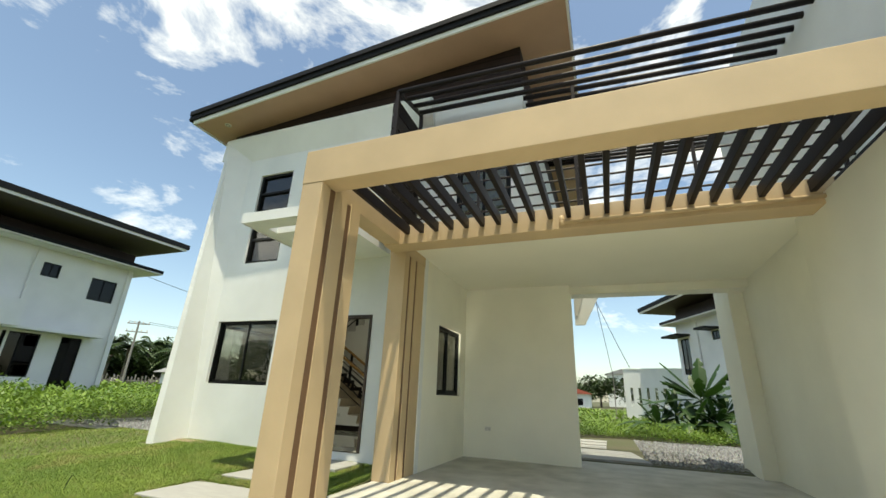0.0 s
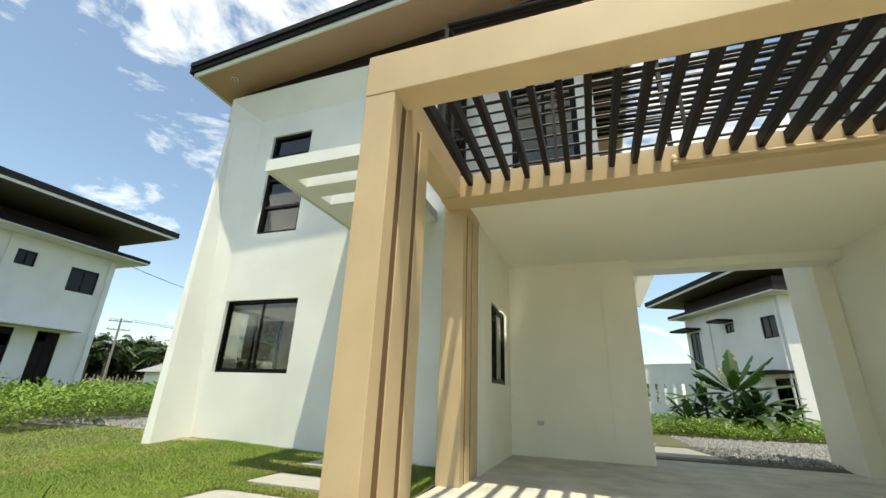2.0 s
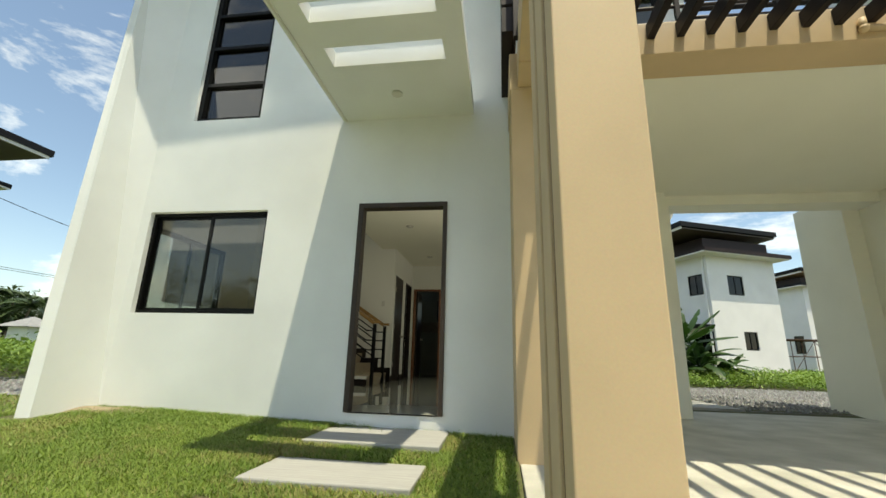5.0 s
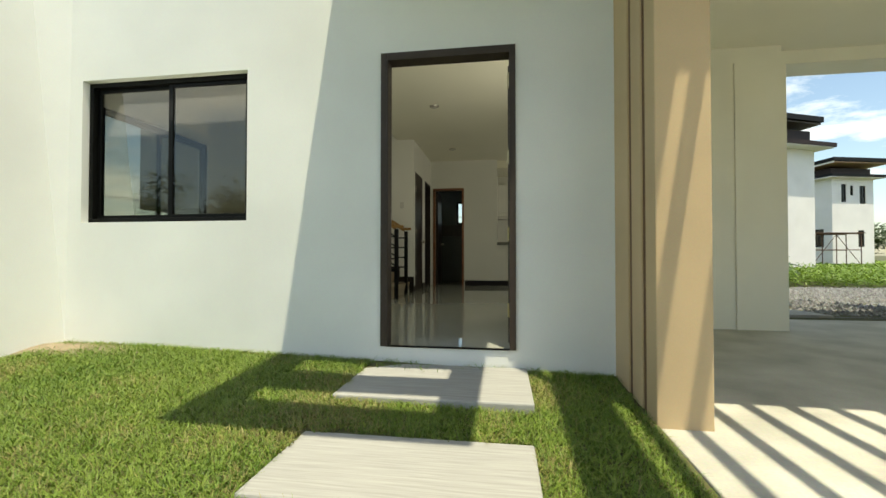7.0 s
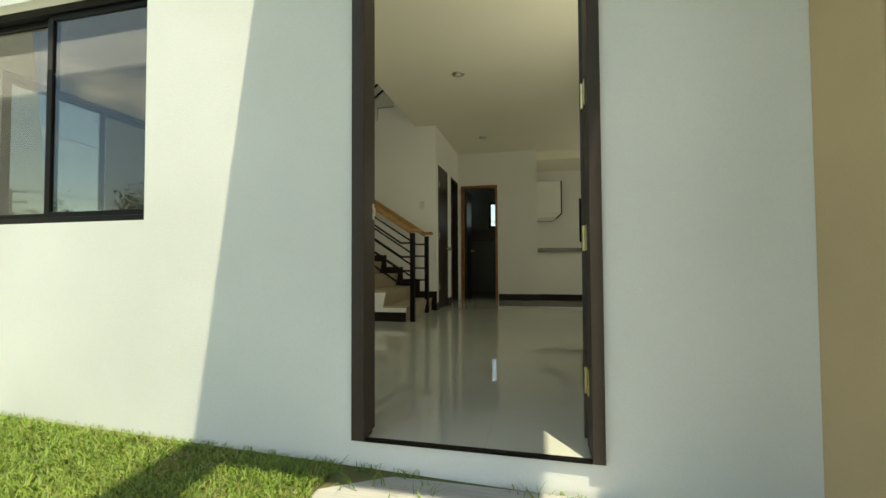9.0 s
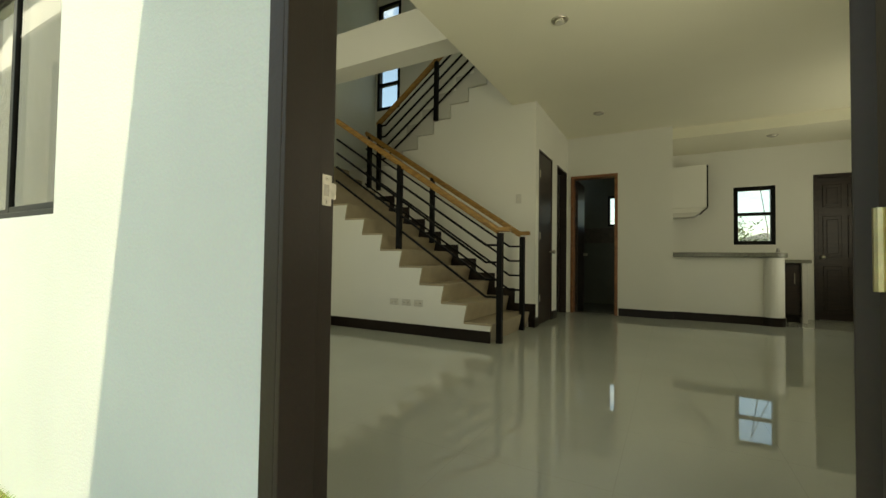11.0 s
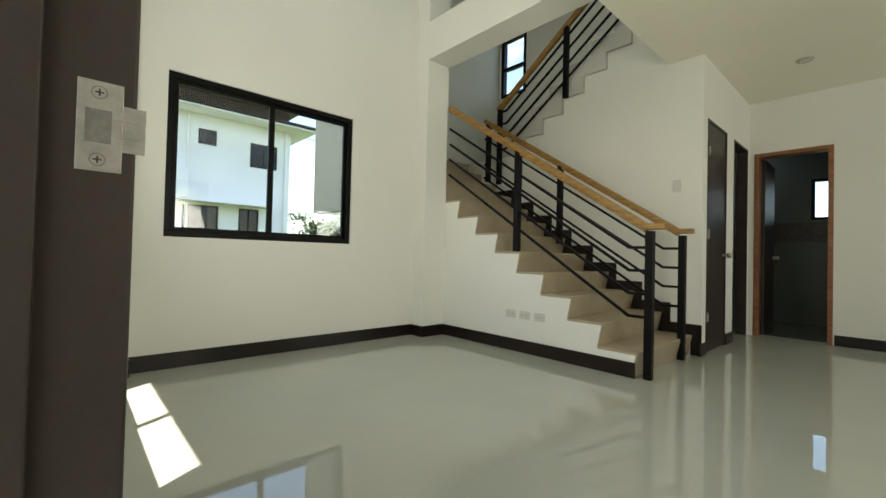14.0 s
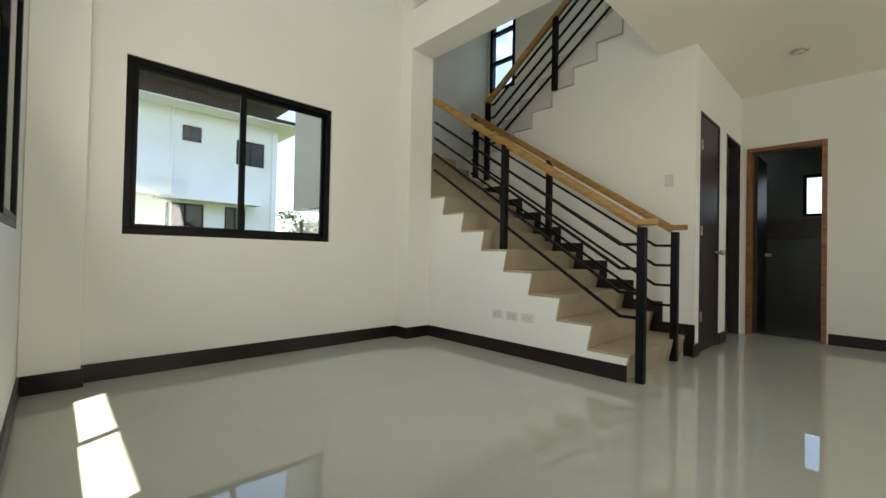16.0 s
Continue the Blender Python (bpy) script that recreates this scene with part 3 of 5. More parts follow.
def roof():
    t = thing("roof", "shallow mono-pitch roof with black fascia and brown soffit", "roof", (-3.8, 8, 6.7), kind="structure")
    xa, xb, ya, yb = -7.95, 0.45, 5.38, 14.8
    sheet_ = prism([(xa, soffit_z(xa)), (xb, soffit_z(xb)), (xb, soffit_z(xb) + 0.03), (xa, soffit_z(xa) + 0.03)], "y", ya, yb)
    part("soffit", sheet_, SOFFIT, t, "light brown soffit boards")
    top = prism([(xa - 0.06, soffit_z(xa) + 0.2), (xb + 0.05, soffit_z(xb) + 0.2), (xb + 0.05, soffit_z(xb) + 0.26), (xa - 0.06, soffit_z(xa) + 0.26)], "y", ya - 0.1, yb)
    part("roof_sheet", top, FASCIA, t)
    part("white_edge", prism([(xa, soffit_z(xa) - 0.03), (xb, soffit_z(xb) - 0.03), (xb, soffit_z(xb) + 0.08), (xa, soffit_z(xa) + 0.08)], "y", ya - 0.04, ya), WHITE, t, "white trim board below the fascia")
    part("fascia", prism([(xa - 0.05, soffit_z(xa) + 0.06), (xb, soffit_z(xb) + 0.06), (xb, soffit_z(xb) + 0.22), (xa - 0.05, soffit_z(xa) + 0.22)], "y", ya - 0.09, ya - 0.04), FASCIA, t)
    part("fascia_cap", prism([(xa - 0.09, soffit_z(xa) + 0.16), (xb, soffit_z(xb) + 0.16), (xb, soffit_z(xb) + 0.27), (xa - 0.09, soffit_z(xa) + 0.27)], "y", ya - 0.13, ya - 0.09), FASCIA, t)
    part("eave_trim", box(xa - 0.04, xa, ya - 0.04, yb, soffit_z(xa) - 0.03, soffit_z(xa) + 0.1), WHITE, t)
    part("eave_gutter", box(xa - 0.12, xa - 0.04, ya - 0.1, yb, soffit_z(xa) + 0.04, soffit_z(xa) + 0.2, 0.01), FASCIA, t)
    part("verge_board", box(xb, xb + 0.04, ya - 0.06, yb, soffit_z(xb) - 0.05, soffit_z(xb) + 0.22), WHITE, t)
    part("gable_cladding", prism([(-7.5, 6.7), (-0.46, 6.7), (-0.46, soffit_z(-0.46)), (-7.5, soffit_z(-7.5))], "y", 6.15, 6.25), BROWN, t, "dark brown gable cladding")
    part("gable_side", box(-0.56, -0.46, 6.25, 14.2, 6.7, soffit_z(-0.5)), BROWN, t)
    for k in range(1, 5):
        z = 6.7 + 0.16 * k
        x0 = -7.7 + (z - 6.9) / 0.085 if z > 6.9 else -7.5
        part("cladding_joint", box(max(x0 + 0.05, -7.4), -0.47, 6.146, 6.15, z, z + 0.008), FASCIA, t)


roof()


def canopy():
    t = thing("door_canopy", "white concrete door canopy with two open slots", "canopy", (-3.6, 5.4, 3.4), kind="structure")
    z0, z1 = 3.45, 3.61
    x0, x1, y0, y1 = -4.43, -2.88, 4.21, 6.19
    bm = bmesh.new()
    slots = [(4.50, 4.70), (5.0, 5.25)]
    ys = [y0, 4.50, 4.70, 5.0, 5.25, y1]
    for i in range(len(ys) - 1):
        if (ys[i], ys[i + 1]) in slots:
            add_box(bm, x0, x0 + 0.26, ys[i], ys[i + 1], z0, z1)
            add_box(bm, x1 - 0.2, x1, ys[i], ys[i + 1], z0, z1)
        else:
            add_box(bm, x0, x1, ys[i], ys[i + 1], z0, z1)
    bmesh.ops.remove_doubles(bm, verts=bm.verts, dist=1e-4)
    part("slab", bm, WHITE, t)
    part("drip_edge", box(x0 + 0.03, x0 + 0.05, y0 + 0.04, y1, z0 - 0.012, z0 - 0.001), PLASTIC, t)
    lamp = thing("downlight", "round recessed white downlight under the canopy", "lamp", (-3.66, 5.72, z0))
    part("trim_ring", rod((-3.66, 5.72, z0 - 0.012), (-3.66, 5.72, z0 - 0.001), 0.06, 24), PLASTIC, lamp)
    part("lens", rod((-3.66, 5.72, z0 - 0.016), (-3.66, 5.72, z0 - 0.012), 0.04, 24), LENS, lamp)


canopy()


def soffit_light(x, y):
    z = soffit_z(x)
    t = thing("soffit_light", "small round recessed light in the roof soffit", "lamp", (x, y, z))
    part("trim_ring", rod((x, y, z - 0.02), (x, y, z - 0.002), 0.07, 20), PLASTIC, t)
    # Flat disc below the ring, coloured dark for the shade of a hole.
    part("throat", rod((x, y, z - 0.024), (x, y, z - 0.02), 0.05, 20), BATH_BAND, t, "dark disc in place of the shaded recess")
    part("lens", rod((x, y, z - 0.028), (x, y, z - 0.024), 0.03, 20), LENS, t)


soffit_light(-7.3, 5.7)


# ---- windows ----
def window(name, axis, u0, u1, z0, z1, w_out, label, sash=2, cross=(), depth=0.09, fr=0.06, pane=PANE, rev=1):
    """A sliding window in a wall across axis; w_out: its outer face; rev: which way the wall's thickness goes."""
    c = ((u0 + u1) / 2, w_out, z0) if axis == "y" else (w_out, (u0 + u1) / 2, z0)
    t = thing(name, label, "window", c, kind="structure")

    def bx(a, b, lo, hi, w0, w1, bevel=0.004):
        wa, wb = sorted((w_out + rev * w0, w_out + rev * w1))
        return box(a, b, wa, wb, lo, hi, bevel) if axis == "y" else box(wa, wb, a, b, lo, hi, bevel)
    part("window_frame", bx(u0, u1, z0, z0 + fr, 0, depth), FRAME, t)
    part("window_frame", bx(u0, u1, z1 - fr, z1, 0, depth), FRAME, t)
    part("window_frame", bx(u0, u0 + fr, z0 + fr, z1 - fr, 0, depth), FRAME, t)
    part("window_frame", bx(u1 - fr, u1, z0 + fr, z1 - fr, 0, depth), FRAME, t)
    span = (u1 - u0 - 2 * fr) / sash
    for i in range(sash):
        a, b = u0 + fr + span * i, u0 + fr + span * (i + 1)
        w = 0.02 if i % 2 else 0.045
        s = 0.028
        if sash > 1:
            part("sash_stile", bx(a - (0.012 if i else 0), a + s, z0 + fr, z1 - fr, w, w + 0.025, 0.003), FRAME, t)
            part("sash_stile", bx(b - s, b + (0.012 if i < sash - 1 else 0), z0 + fr, z1 - fr, w, w + 0.025, 0.003), FRAME, t)
            part("sash_rail", bx(a + s, b - s, z0 + fr, z0 + fr + 0.03, w, w + 0.025, 0.003), FRAME, t)
            part("sash_rail", bx(a + s, b - s, z1 - fr - 0.03, z1 - fr, w, w + 0.025, 0.003), FRAME, t)
        p = part("pane", bx(a + 0.01, b - 0.01, z0 + fr, z1 - fr, w + 0.010, w + 0.014, 0), pane, t)
        p.visible_shadow = False
    for z in cross:
        part("transom", bx(u0 + fr, u1 - fr, z - 0.025, z + 0.025, 0.005, depth - 0.01), FRAME, t)
    return t


window("window_1", "y", *W1[:2], *W1[2:], 6.25, "black aluminium two-pane sliding window", 2, depth=0.07, fr=0.038, pane=PANE_DARK)
window("window_2", "y", *W2[:2], *W2[2:], 6.235, "tall black window with three transoms", 1, cross=(4.12, 4.69, 5.22), pane=PANE_DEEP)
window("window_3", "y", *SM1[:2], *SM1[2:], 6.235, "small square black-framed window", 1, fr=0.04, pane=PANE_DARK)
window("window_4", "y", *SM2[:2], *SM2[2:], 6.235, "small square black-framed window", 1, fr=0.04, pane=PANE_DARK)
window("window_12", "y", *SM3[:2], *SM3[2:], 6.235, "small square black-framed window", 1, fr=0.04, pane=PANE_DARK)
window("window_13", "y", *SM4[:2], *SM4[2:], 6.235, "small square black-framed window", 1, fr=0.04, pane=PANE_DARK)
window("window_5", "x", *IW[:2], *IW[2:], -7.355, "black two-pane sliding window in a cream wall", 2, depth=0.08, fr=0.045)
window("window_6", "x", *W3[:2], *W3[2:], -2.24, "black two-pane sliding window by the carport", 2, rev=-1, pane=PANE_DARK)
window("window_7", "y", *KW[:2], *KW[2:], 13.70, "small black kitchen window with one transom", 1, cross=(1.82,))
window("window_8", "y", *BW[:2], *BW[2:], 14.30, "small black bathroom window", 1, fr=0.04)
window("window_9", "y", *SW[:2], *SW[2:], 11.83, "tall narrow black stairwell window", 1, cross=(4.35, 4.85, 5.3), fr=0.06)
window("window_11", "x", *RW[:2], *RW[2:], -0.51, "black two-pane kitchen side window", 2, rev=-1)
window("window_10", "y", -1.7, -0.7, 3.6, 5.7, 6.27, "black glazed balcony door", 2, pane=PANE_DARK)


# ---- carport, pergola and pillars ----
def pillar(name, x0, x1, y0, z1, base, ends, label):
    """A post with two slats standing close behind it, deep grooves between."""
    t = thing(name, label, "pillar", ((x0 + x1) / 2, y0, base), kind="structure")
    part("post", box(x0, x1, y0, ends[0][0], base, z1, 0.006), TAN, t)
    part("slat", box(x0, x1, ends[0][1], ends[1][0], base, z1, 0.005), TAN, t)
    part("slat", box(x0, x1, ends[1][1], ends[2], base, z1, 0.005), TAN, t)
    part("groove", box(x0 + 0.012, x1 - 0.012, ends[0][0], ends[0][1], base, z1 - 0.003), TAN_DARK, t, "dark brown recessed groove")
    part("groove", box(x0 + 0.012, x1 - 0.012, ends[1][0], ends[1][1], base, z1 - 0.003), TAN_DARK, t, "dark brown recessed groove")
    return t


pillar("pillar_front", -2.42, -2.15, 3.19, 3.27, -0.12, ((3.35, 3.45), (3.69, 3.78), 3.98), "tan painted pillar with two dark vertical grooves")
pillar("pillar_rear", -2.48, -2.21, 5.43, 3.2, -0.12, ((5.58, 5.65), (5.82, 5.89), 6.19), "tan painted pillar with two dark vertical grooves")
structure("beam_front", box(-2.425, 3.4, 3.185, 3.46, 3.27, 3.69, 0.008), TAN, "tan painted front beam of the pergola", "beam")
structure("beam_side", box(-2.42, -2.16, 3.46, 5.09, 3.235, 3.66, 0.006), TAN, "tan painted side beam of the pergola", "beam")
structure("beam_side_rear", box(-2.49, -2.2, 5.43, 6.19, 3.2, 3.6, 0.006), TAN, "tan painted beam over the rear pillar", "beam")
structure("beam_rear", box(-2.42, 3.119, 5.09, 5.42, 3.215, 3.52, 0.006), TAN, "tan painted rear beam of the pergola", "beam")
structure("wall_party", box(3.12, 3.4, 3.47, 10.15, -0.2, 3.52), CREAM, "cream party wall of the carport", "wall")
structure("wall_party_upper", box(3.4, 3.6, 3.0, 9.55, -0.2, 7.6), WHITE, "tall white party wall", "wall")
structure("pilaster_party", box(2.92, 3.121, 3.47, 5.86, 0.0, 3.345, 0.006), CREAM, "cream pilaster on the party wall", "pilaster")
structure("pilaster_rear", box(2.87, 3.119, 9.08, 10.15, 0.0, 3.5, 0.006), CREAM, "cream pier at the rear opening", "pilaster")
structure("pavement_balcony", box(-2.2, 3.4, 5.42, 9.3, 3.5, 3.53), CONCRETE, "bare balcony floor", "floor")


def pergola():
    t = thing("pergola_rafters", "row of dark brown timber pergola rafters", "pergola", (0.4, 4.3, 3.35), kind="structure")
    me = None
    for i in range(23):
        x = -2.03 + 0.232 * i
        if me is None:
            ob = part("rafter", box(x - 0.03, x + 0.03, 3.44, 5.10, 3.36, 3.50, 0.005), STEEL, t)
            me, first = ob.data, x
        else:
            ob = new("rafter", me)
            ob.parent = t
            ob.matrix_parent_inverse = Matrix.Translation(t.location).inverted()
            ob.location = (x - first, 0, 0)
    p = thing("drain_pipe", "tan painted pipe running along the beam", "pipe", (0.17, 5.06, 3.3))
    bm = rod((0.20, 5.062, 3.29), (3.11, 5.062, 3.29), 0.026, 12)
    part("pipe", bm, TAN, p, smooth=True)
    bm = rod((0.20, 5.062, 3.285), (0.20, 5.062, 3.38), 0.026, 12)
    part("riser", bm, TAN, p, smooth=True)
    bm = bmesh.new()
    bmesh.ops.create_uvsphere(bm, u_segments=12, v_segments=8, radius=0.034, matrix=Matrix.Translation((0.20, 5.062, 3.29)))
    part("elbow", bm, TAN, p, smooth=True)


pergola()


def trellis():
    t = thing("balcony_trellis", "dark metal pipe trellis over the balcony", "trellis", (-2.4, 5.16, 3.53), kind="structure")
    def rise(y):
        return 6.12 + 0.22 * (y - 5.12)
    for i in range(19):
        y = 5.12 + 0.285 * i
        part("pipe", rod((-2.42 if y < 6.1 else -0.44, y, rise(y)), (3.4, y, rise(y) - 0.12), 0.046, 12), STEEL, t, smooth=True)
    for y in (5.12, 6.08):
        part("post", box(-2.46, -2.40, y - 0.03, y + 0.03, 3.5, rise(y) + 0.02, 0.004), STEEL, t)
    part("side_rail", add_bar(bmesh.new(), (-2.43, 5.12, rise(5.12)), (-2.43, 6.12, rise(6.12)), 0.06, 0.06), STEEL, t)
    # Tall, thick slats added to shade the wall beside the door.
    for k in range(8):
        z = 3.78 + 0.3 * k
        part("shade_slat", add_bar(bmesh.new(), (-2.51, 5.19, z), (-2.51, 7.4, z), 0.10, 0.265), STEEL, t)
    part("mid_post", box(0.40, 0.46, 6.1, 6.16, 3.5, 6.3, 0.004), STEEL, t)



def balcony_railing():
    t = thing("balcony_railing", "dark metal balcony railing of thin horizontal bars", "railing", (0.5, 5.3, 3.53), kind="structure")
    for k in range(7):
        z = 3.69 + 0.172 * k
        part("bar", rod((-2.38, 5.3, z), (3.4, 5.3, z), 0.016 if k < 6 else 0.024, 8), STEEL, t)
        part("side_bar", rod((-2.44, 5.3, z), (-2.44, 6.2, z), 0.014, 8), STEEL, t)
    for x in (-2.36, -1.0, 0.42, 1.85, 3.3):
        part("post", box(x - 0.02, x + 0.02, 5.28, 5.32, 3.52, 4.73, 0.003), STEEL, t)


trellis()
balcony_railing()

# stepping slabs
SLABS = ((5.46, 6.17, -4.22, -3.08), (4.55, 5.08, -4.19, -3.11), (3.50, 4.30, -4.26, -3.14), (2.55, 3.25, -4.26, -3.14), (1.6, 2.3, -4.26, -3.14))
for y0, y1, x0, x1 in SLABS:
    zt = gz(-3.65, (y0 + y1) / 2) + 0.036
    tagged(new("stepping_slab", mesh_of("stepping_slab", box(x0, x1, y0, y1, zt - 0.1, zt, 0.01), SLAB)), "broom-finished concrete slab set in the lawn", "paving slab", "stepping slabs to the door")


# ---- front door ----
def front_door():
    t = thing("door_1", "dark brown painted front door frame, door standing open", "door", (-3.65, 6.19, F), kind="structure")
    x0, x1, z1 = DOOR[0], DOOR[1], DOOR[3]
    y0, y1 = 6.168, 6.318
    part("jamb", box(x0, x0 + 0.045, y0, y1, F, z1, 0.003), DOOR_PAINT, t)
    part("jamb", box(x1 - 0.045, x1, y0, y1, F, z1, 0.003), DOOR_PAINT, t)
    part("head", box(x0 + 0.045, x1 - 0.045, y0, y1, z1 - 0.045, z1, 0.003), DOOR_PAINT, t)
    part("stop", box(x0 + 0.045, x0 + 0.057, y0, 6.262, F, z1 - 0.045, 0.002), DOOR_PAINT, t)
    part("stop", box(x0 + 0.057, x1 - 0.045, y0, 6.272, z1 - 0.057, z1 - 0.045, 0.002), DOOR_PAINT, t)
    part("threshold", box(x0 + 0.045, x1 - 0.045, y0 + 0.01, y0 + 0.035, F - 0.004, F + 0.006), BLACK, t)
    plate = part("strike_plate", box(x0 + 0.045, x0 + 0.0458, 6.281, 6.309, 1.130, 1.200, 0.0004), CHROME, t, "satin steel strike plate")
    lip = bmesh.new()
    add_box(lip, x0 + 0.045, x0 + 0.0457, 6.307, 6.324, 1.147, 1.184, 0.0003)
    for z in (1.158, 1.171):
        add_box(lip, x0 + 0.0456, x0 + 0.0461, 6.303, 6.321, z, z + 0.003, 0.0002)
    part("lip", lip, CHROME, plate)
    # Hole is a thin raised plate, its depth put in the duller colour.
    part("latch_hole", box(x0 + 0.0456, x0 + 0.0459, 6.286, 6.302, 1.152, 1.178), STRIKE_HOLE, plate)
    for z in (1.139, 1.191):
        # Raised ring coloured darker for the shade of the screw's countersink.
        part("countersink_ring", rod((x0 + 0.0455, 6.294, z), (x0 + 0.0460, 6.294, z), 0.0052, 18), STRIKE_HOLE, plate)
        # Cross slots are raised bars coloured dark for their depth.
        part("slot", box(x0 + 0.0462, x0 + 0.04655, 6.2912, 6.2968, z - 0.0006, z + 0.0006), BATH_BAND, plate)
        part("slot", box(x0 + 0.0462, x0 + 0.04655, 6.2934, 6.2946, z - 0.0028, z + 0.0028), BATH_BAND, plate)
        part("screw", rod((x0 + 0.0458, 6.294, z), (x0 + 0.0464, 6.294, z), 0.0042, 16), CHROME, plate)
    swing = Matrix.Translation((x1 - 0.045, 6.365, 0)) @ Matrix.Rotation(radians(-24), 4, "Z") @ Matrix.Translation((-(x1 - 0.045), -6.365, 0))

    def swung(bm):
        bm.transform(swing)
        return bm
    leaf = part("door_leaf", swung(box(x1 - 0.055, x1 - 0.012, 6.366, 7.22, F + 0.012, z1 - 0.065, 0.003)), DOOR_PAINT, t)
    for z0_, zz in ((0.38, 1.0), (1.2, 1.75), (1.92, 2.2)):
        for y0_, y1_ in ((6.46, 6.75), (6.83, 7.12)):
            part("panel", swung(box(x1 - 0.062, x1 - 0.055, y0_, y1_, z0_, zz, 0.003)), DOOR_PAINT, leaf)
    part("knob", swung(rod((x1 - 0.12, 7.15, 1.2), (x1 - 0.055, 7.15, 1.2), 0.025, 16)), CHROME, leaf)
    for z in (0.42, 0.98, 1.55, 2.12):
        h = part("hinge", box(x1 - 0.050, x1 - 0.0455, 6.24, 6.285, z, z + 0.1, 0.001), BRASS, t, "pale brass butt hinge")
        part("pin", rod((x1 - 0.052, 6.29, z), (x1 - 0.052, 6.29, z + 0.1), 0.007, 10), BRASS, h)


front_door()


# ---- stairs ----
def stairs():
    y0, y1 = 9.40, 10.64
    body = [(step_x(1) - 0.035, F)]
    for k in range(1, 10):
        body += [(step_x(k), F + RISE * k - 0.02), (step_x(k + 1) - 0.035, F + RISE * k - 0.02)]
    body += [(step_x(10), F)]
    body = [p for i, p in enumerate(body) if i == 0 or p != body[i - 1]]
    t = thing("staircase", "lower stair flight with tan tiled steps and white side", "stairs", (-6, 9.4, F), kind="structure")
    part("flight_body", prism(body, "y", y0, y1), WHITE_IN, t)
    for k in range(1, 10):
        z = F + RISE * k
        part("tread", box(step_x(k + 1) - 0.03, step_x(k) + 0.012, y0 + 0.002, y1 - 0.005, z - 0.02, z, 0.003), TREAD, t)
        part("riser", prism([(step_x(k) - 0.034, z - RISE + 0.001), (step_x(k) - 0.022, z - RISE + 0.001), (step_x(k) + 0.012, z - 0.02), (step_x(k), z - 0.02)], "y", y0 + 0.002, y1 - 0.005), TREAD, t)
    for k in (10, 11):
        z = F + RISE * k
        part("winder_step", box(step_x(k + 1), step_x(k), y0 + 0.28, y1 - 0.005, z - RISE, z, 0.004), TREAD, t)
    part("landing", box(-8.38, step_x(12), y0 + 0.28, 11.83, LAND - 0.2, LAND), TREAD, t)
    # stepped black skirting along the wall
    for k in range(1, 10):
        z = F + RISE * k
        part("skirting_step", box(step_x(k + 1) - 0.09, step_x(k) + 0.0, y1 - 0.014, y1 - 0.002, z, z + 0.1), BASEBOARD, t)
        part("skirting_riser", box(step_x(k) - 0.0, step_x(k) + 0.09, y1 - 0.013, y1 - 0.003, z - RISE, z + 0.1), BASEBOARD, t)
    u = thing("staircase_upper", "upper stair flight with stepped plastered side", "stairs", (-6, 10.6, LAND), kind="structure")
    out = []
    n = UP_N
    for j in range(1, n + 1):
        out += [(up_x(j), LAND + RISE * (j - 1)), (up_x(j), LAND + RISE * j)]
    out.append((up_x(n + 1) + 0.3, LAND + RISE * n))
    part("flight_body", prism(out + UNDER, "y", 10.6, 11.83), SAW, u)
    for j in range(1, n + 1):
        z = LAND + RISE * j
        part("tread", box(up_x(j) - 0.015, up_x(j + 1), 10.66, 11.82, z, z + 0.02), TREAD, u)


stairs()


def railing(name, line, posts, y, label, bars=4, drop=0.173, wood_end=0.12, hi=0.9, first=0.24):
    """A black metal stair railing with a wooden handrail. line: two ends of the handrail (x, z)."""
    (xa, za), (xb, zb) = line
    t = thing(name, label, "railing", (xa, y, za - hi), kind="structure")
    sx = 1 if xa > xb else -1
    bm = add_bar(bmesh.new(), (xa, y, za), (xb, y, zb), 0.062, 0.045, 0.008)
    rail = part("handrail", bm, RAIL_WOOD, t, "oiled brown wooden handrail")
    part("lower_rail", add_bar(bmesh.new(), (xa, y, za - 0.032), (xb, y, zb - 0.032), 0.044, 0.03, 0.006), RAIL_WOOD, rail)
    part("rail_end", add_bar(bmesh.new(), (xa + sx * wood_end, y, za), (xa - sx * 0.01, y, za), 0.062, 0.045, 0.008), RAIL_WOOD, rail)
    slope = (zb - za) / (xb - xa)
    for i in range(bars):
        d = first + drop * i
        part("bar", add_bar(bmesh.new(), (xa - sx * 0.13, y, za - d + slope * (-sx * 0.13)), (xb, y, zb - d), 0.018, 0.022), BLACK, t)
        part("bar_end", add_bar(bmesh.new(), (xa - sx * 0.135, y, za - d + slope * (-sx * 0.13)), (xa + sx * 0.0, y, za - d + slope * (-sx * 0.13)), 0.018, 0.022), BLACK, t)
    for x, z0 in posts:
        z1 = za + slope * (x - xa) - 0.02
        part("post", box(x - 0.028, x + 0.028, y - 0.028, y + 0.028, z0, min(z1, za - 0.02) if x * sx > (xa - sx * 0.02) * sx else z1, 0.004), BLACK, t)
    return t


railing("stair_railing", ((-4.91, 1.325), (-7.08, 2.755)), ((-4.89, F), (-6.11, 1.10)), 9.45, "black stair railing with a brown wooden handrail", wood_end=0.13)
railing("wall_side_railing", ((-4.98, 1.345), (-7.35, 2.885)), ((-4.95, F), (-6.20, 1.24), (-7.28, 2.06)), 10.34, "black railing beside the stair wall with wooden handrail")
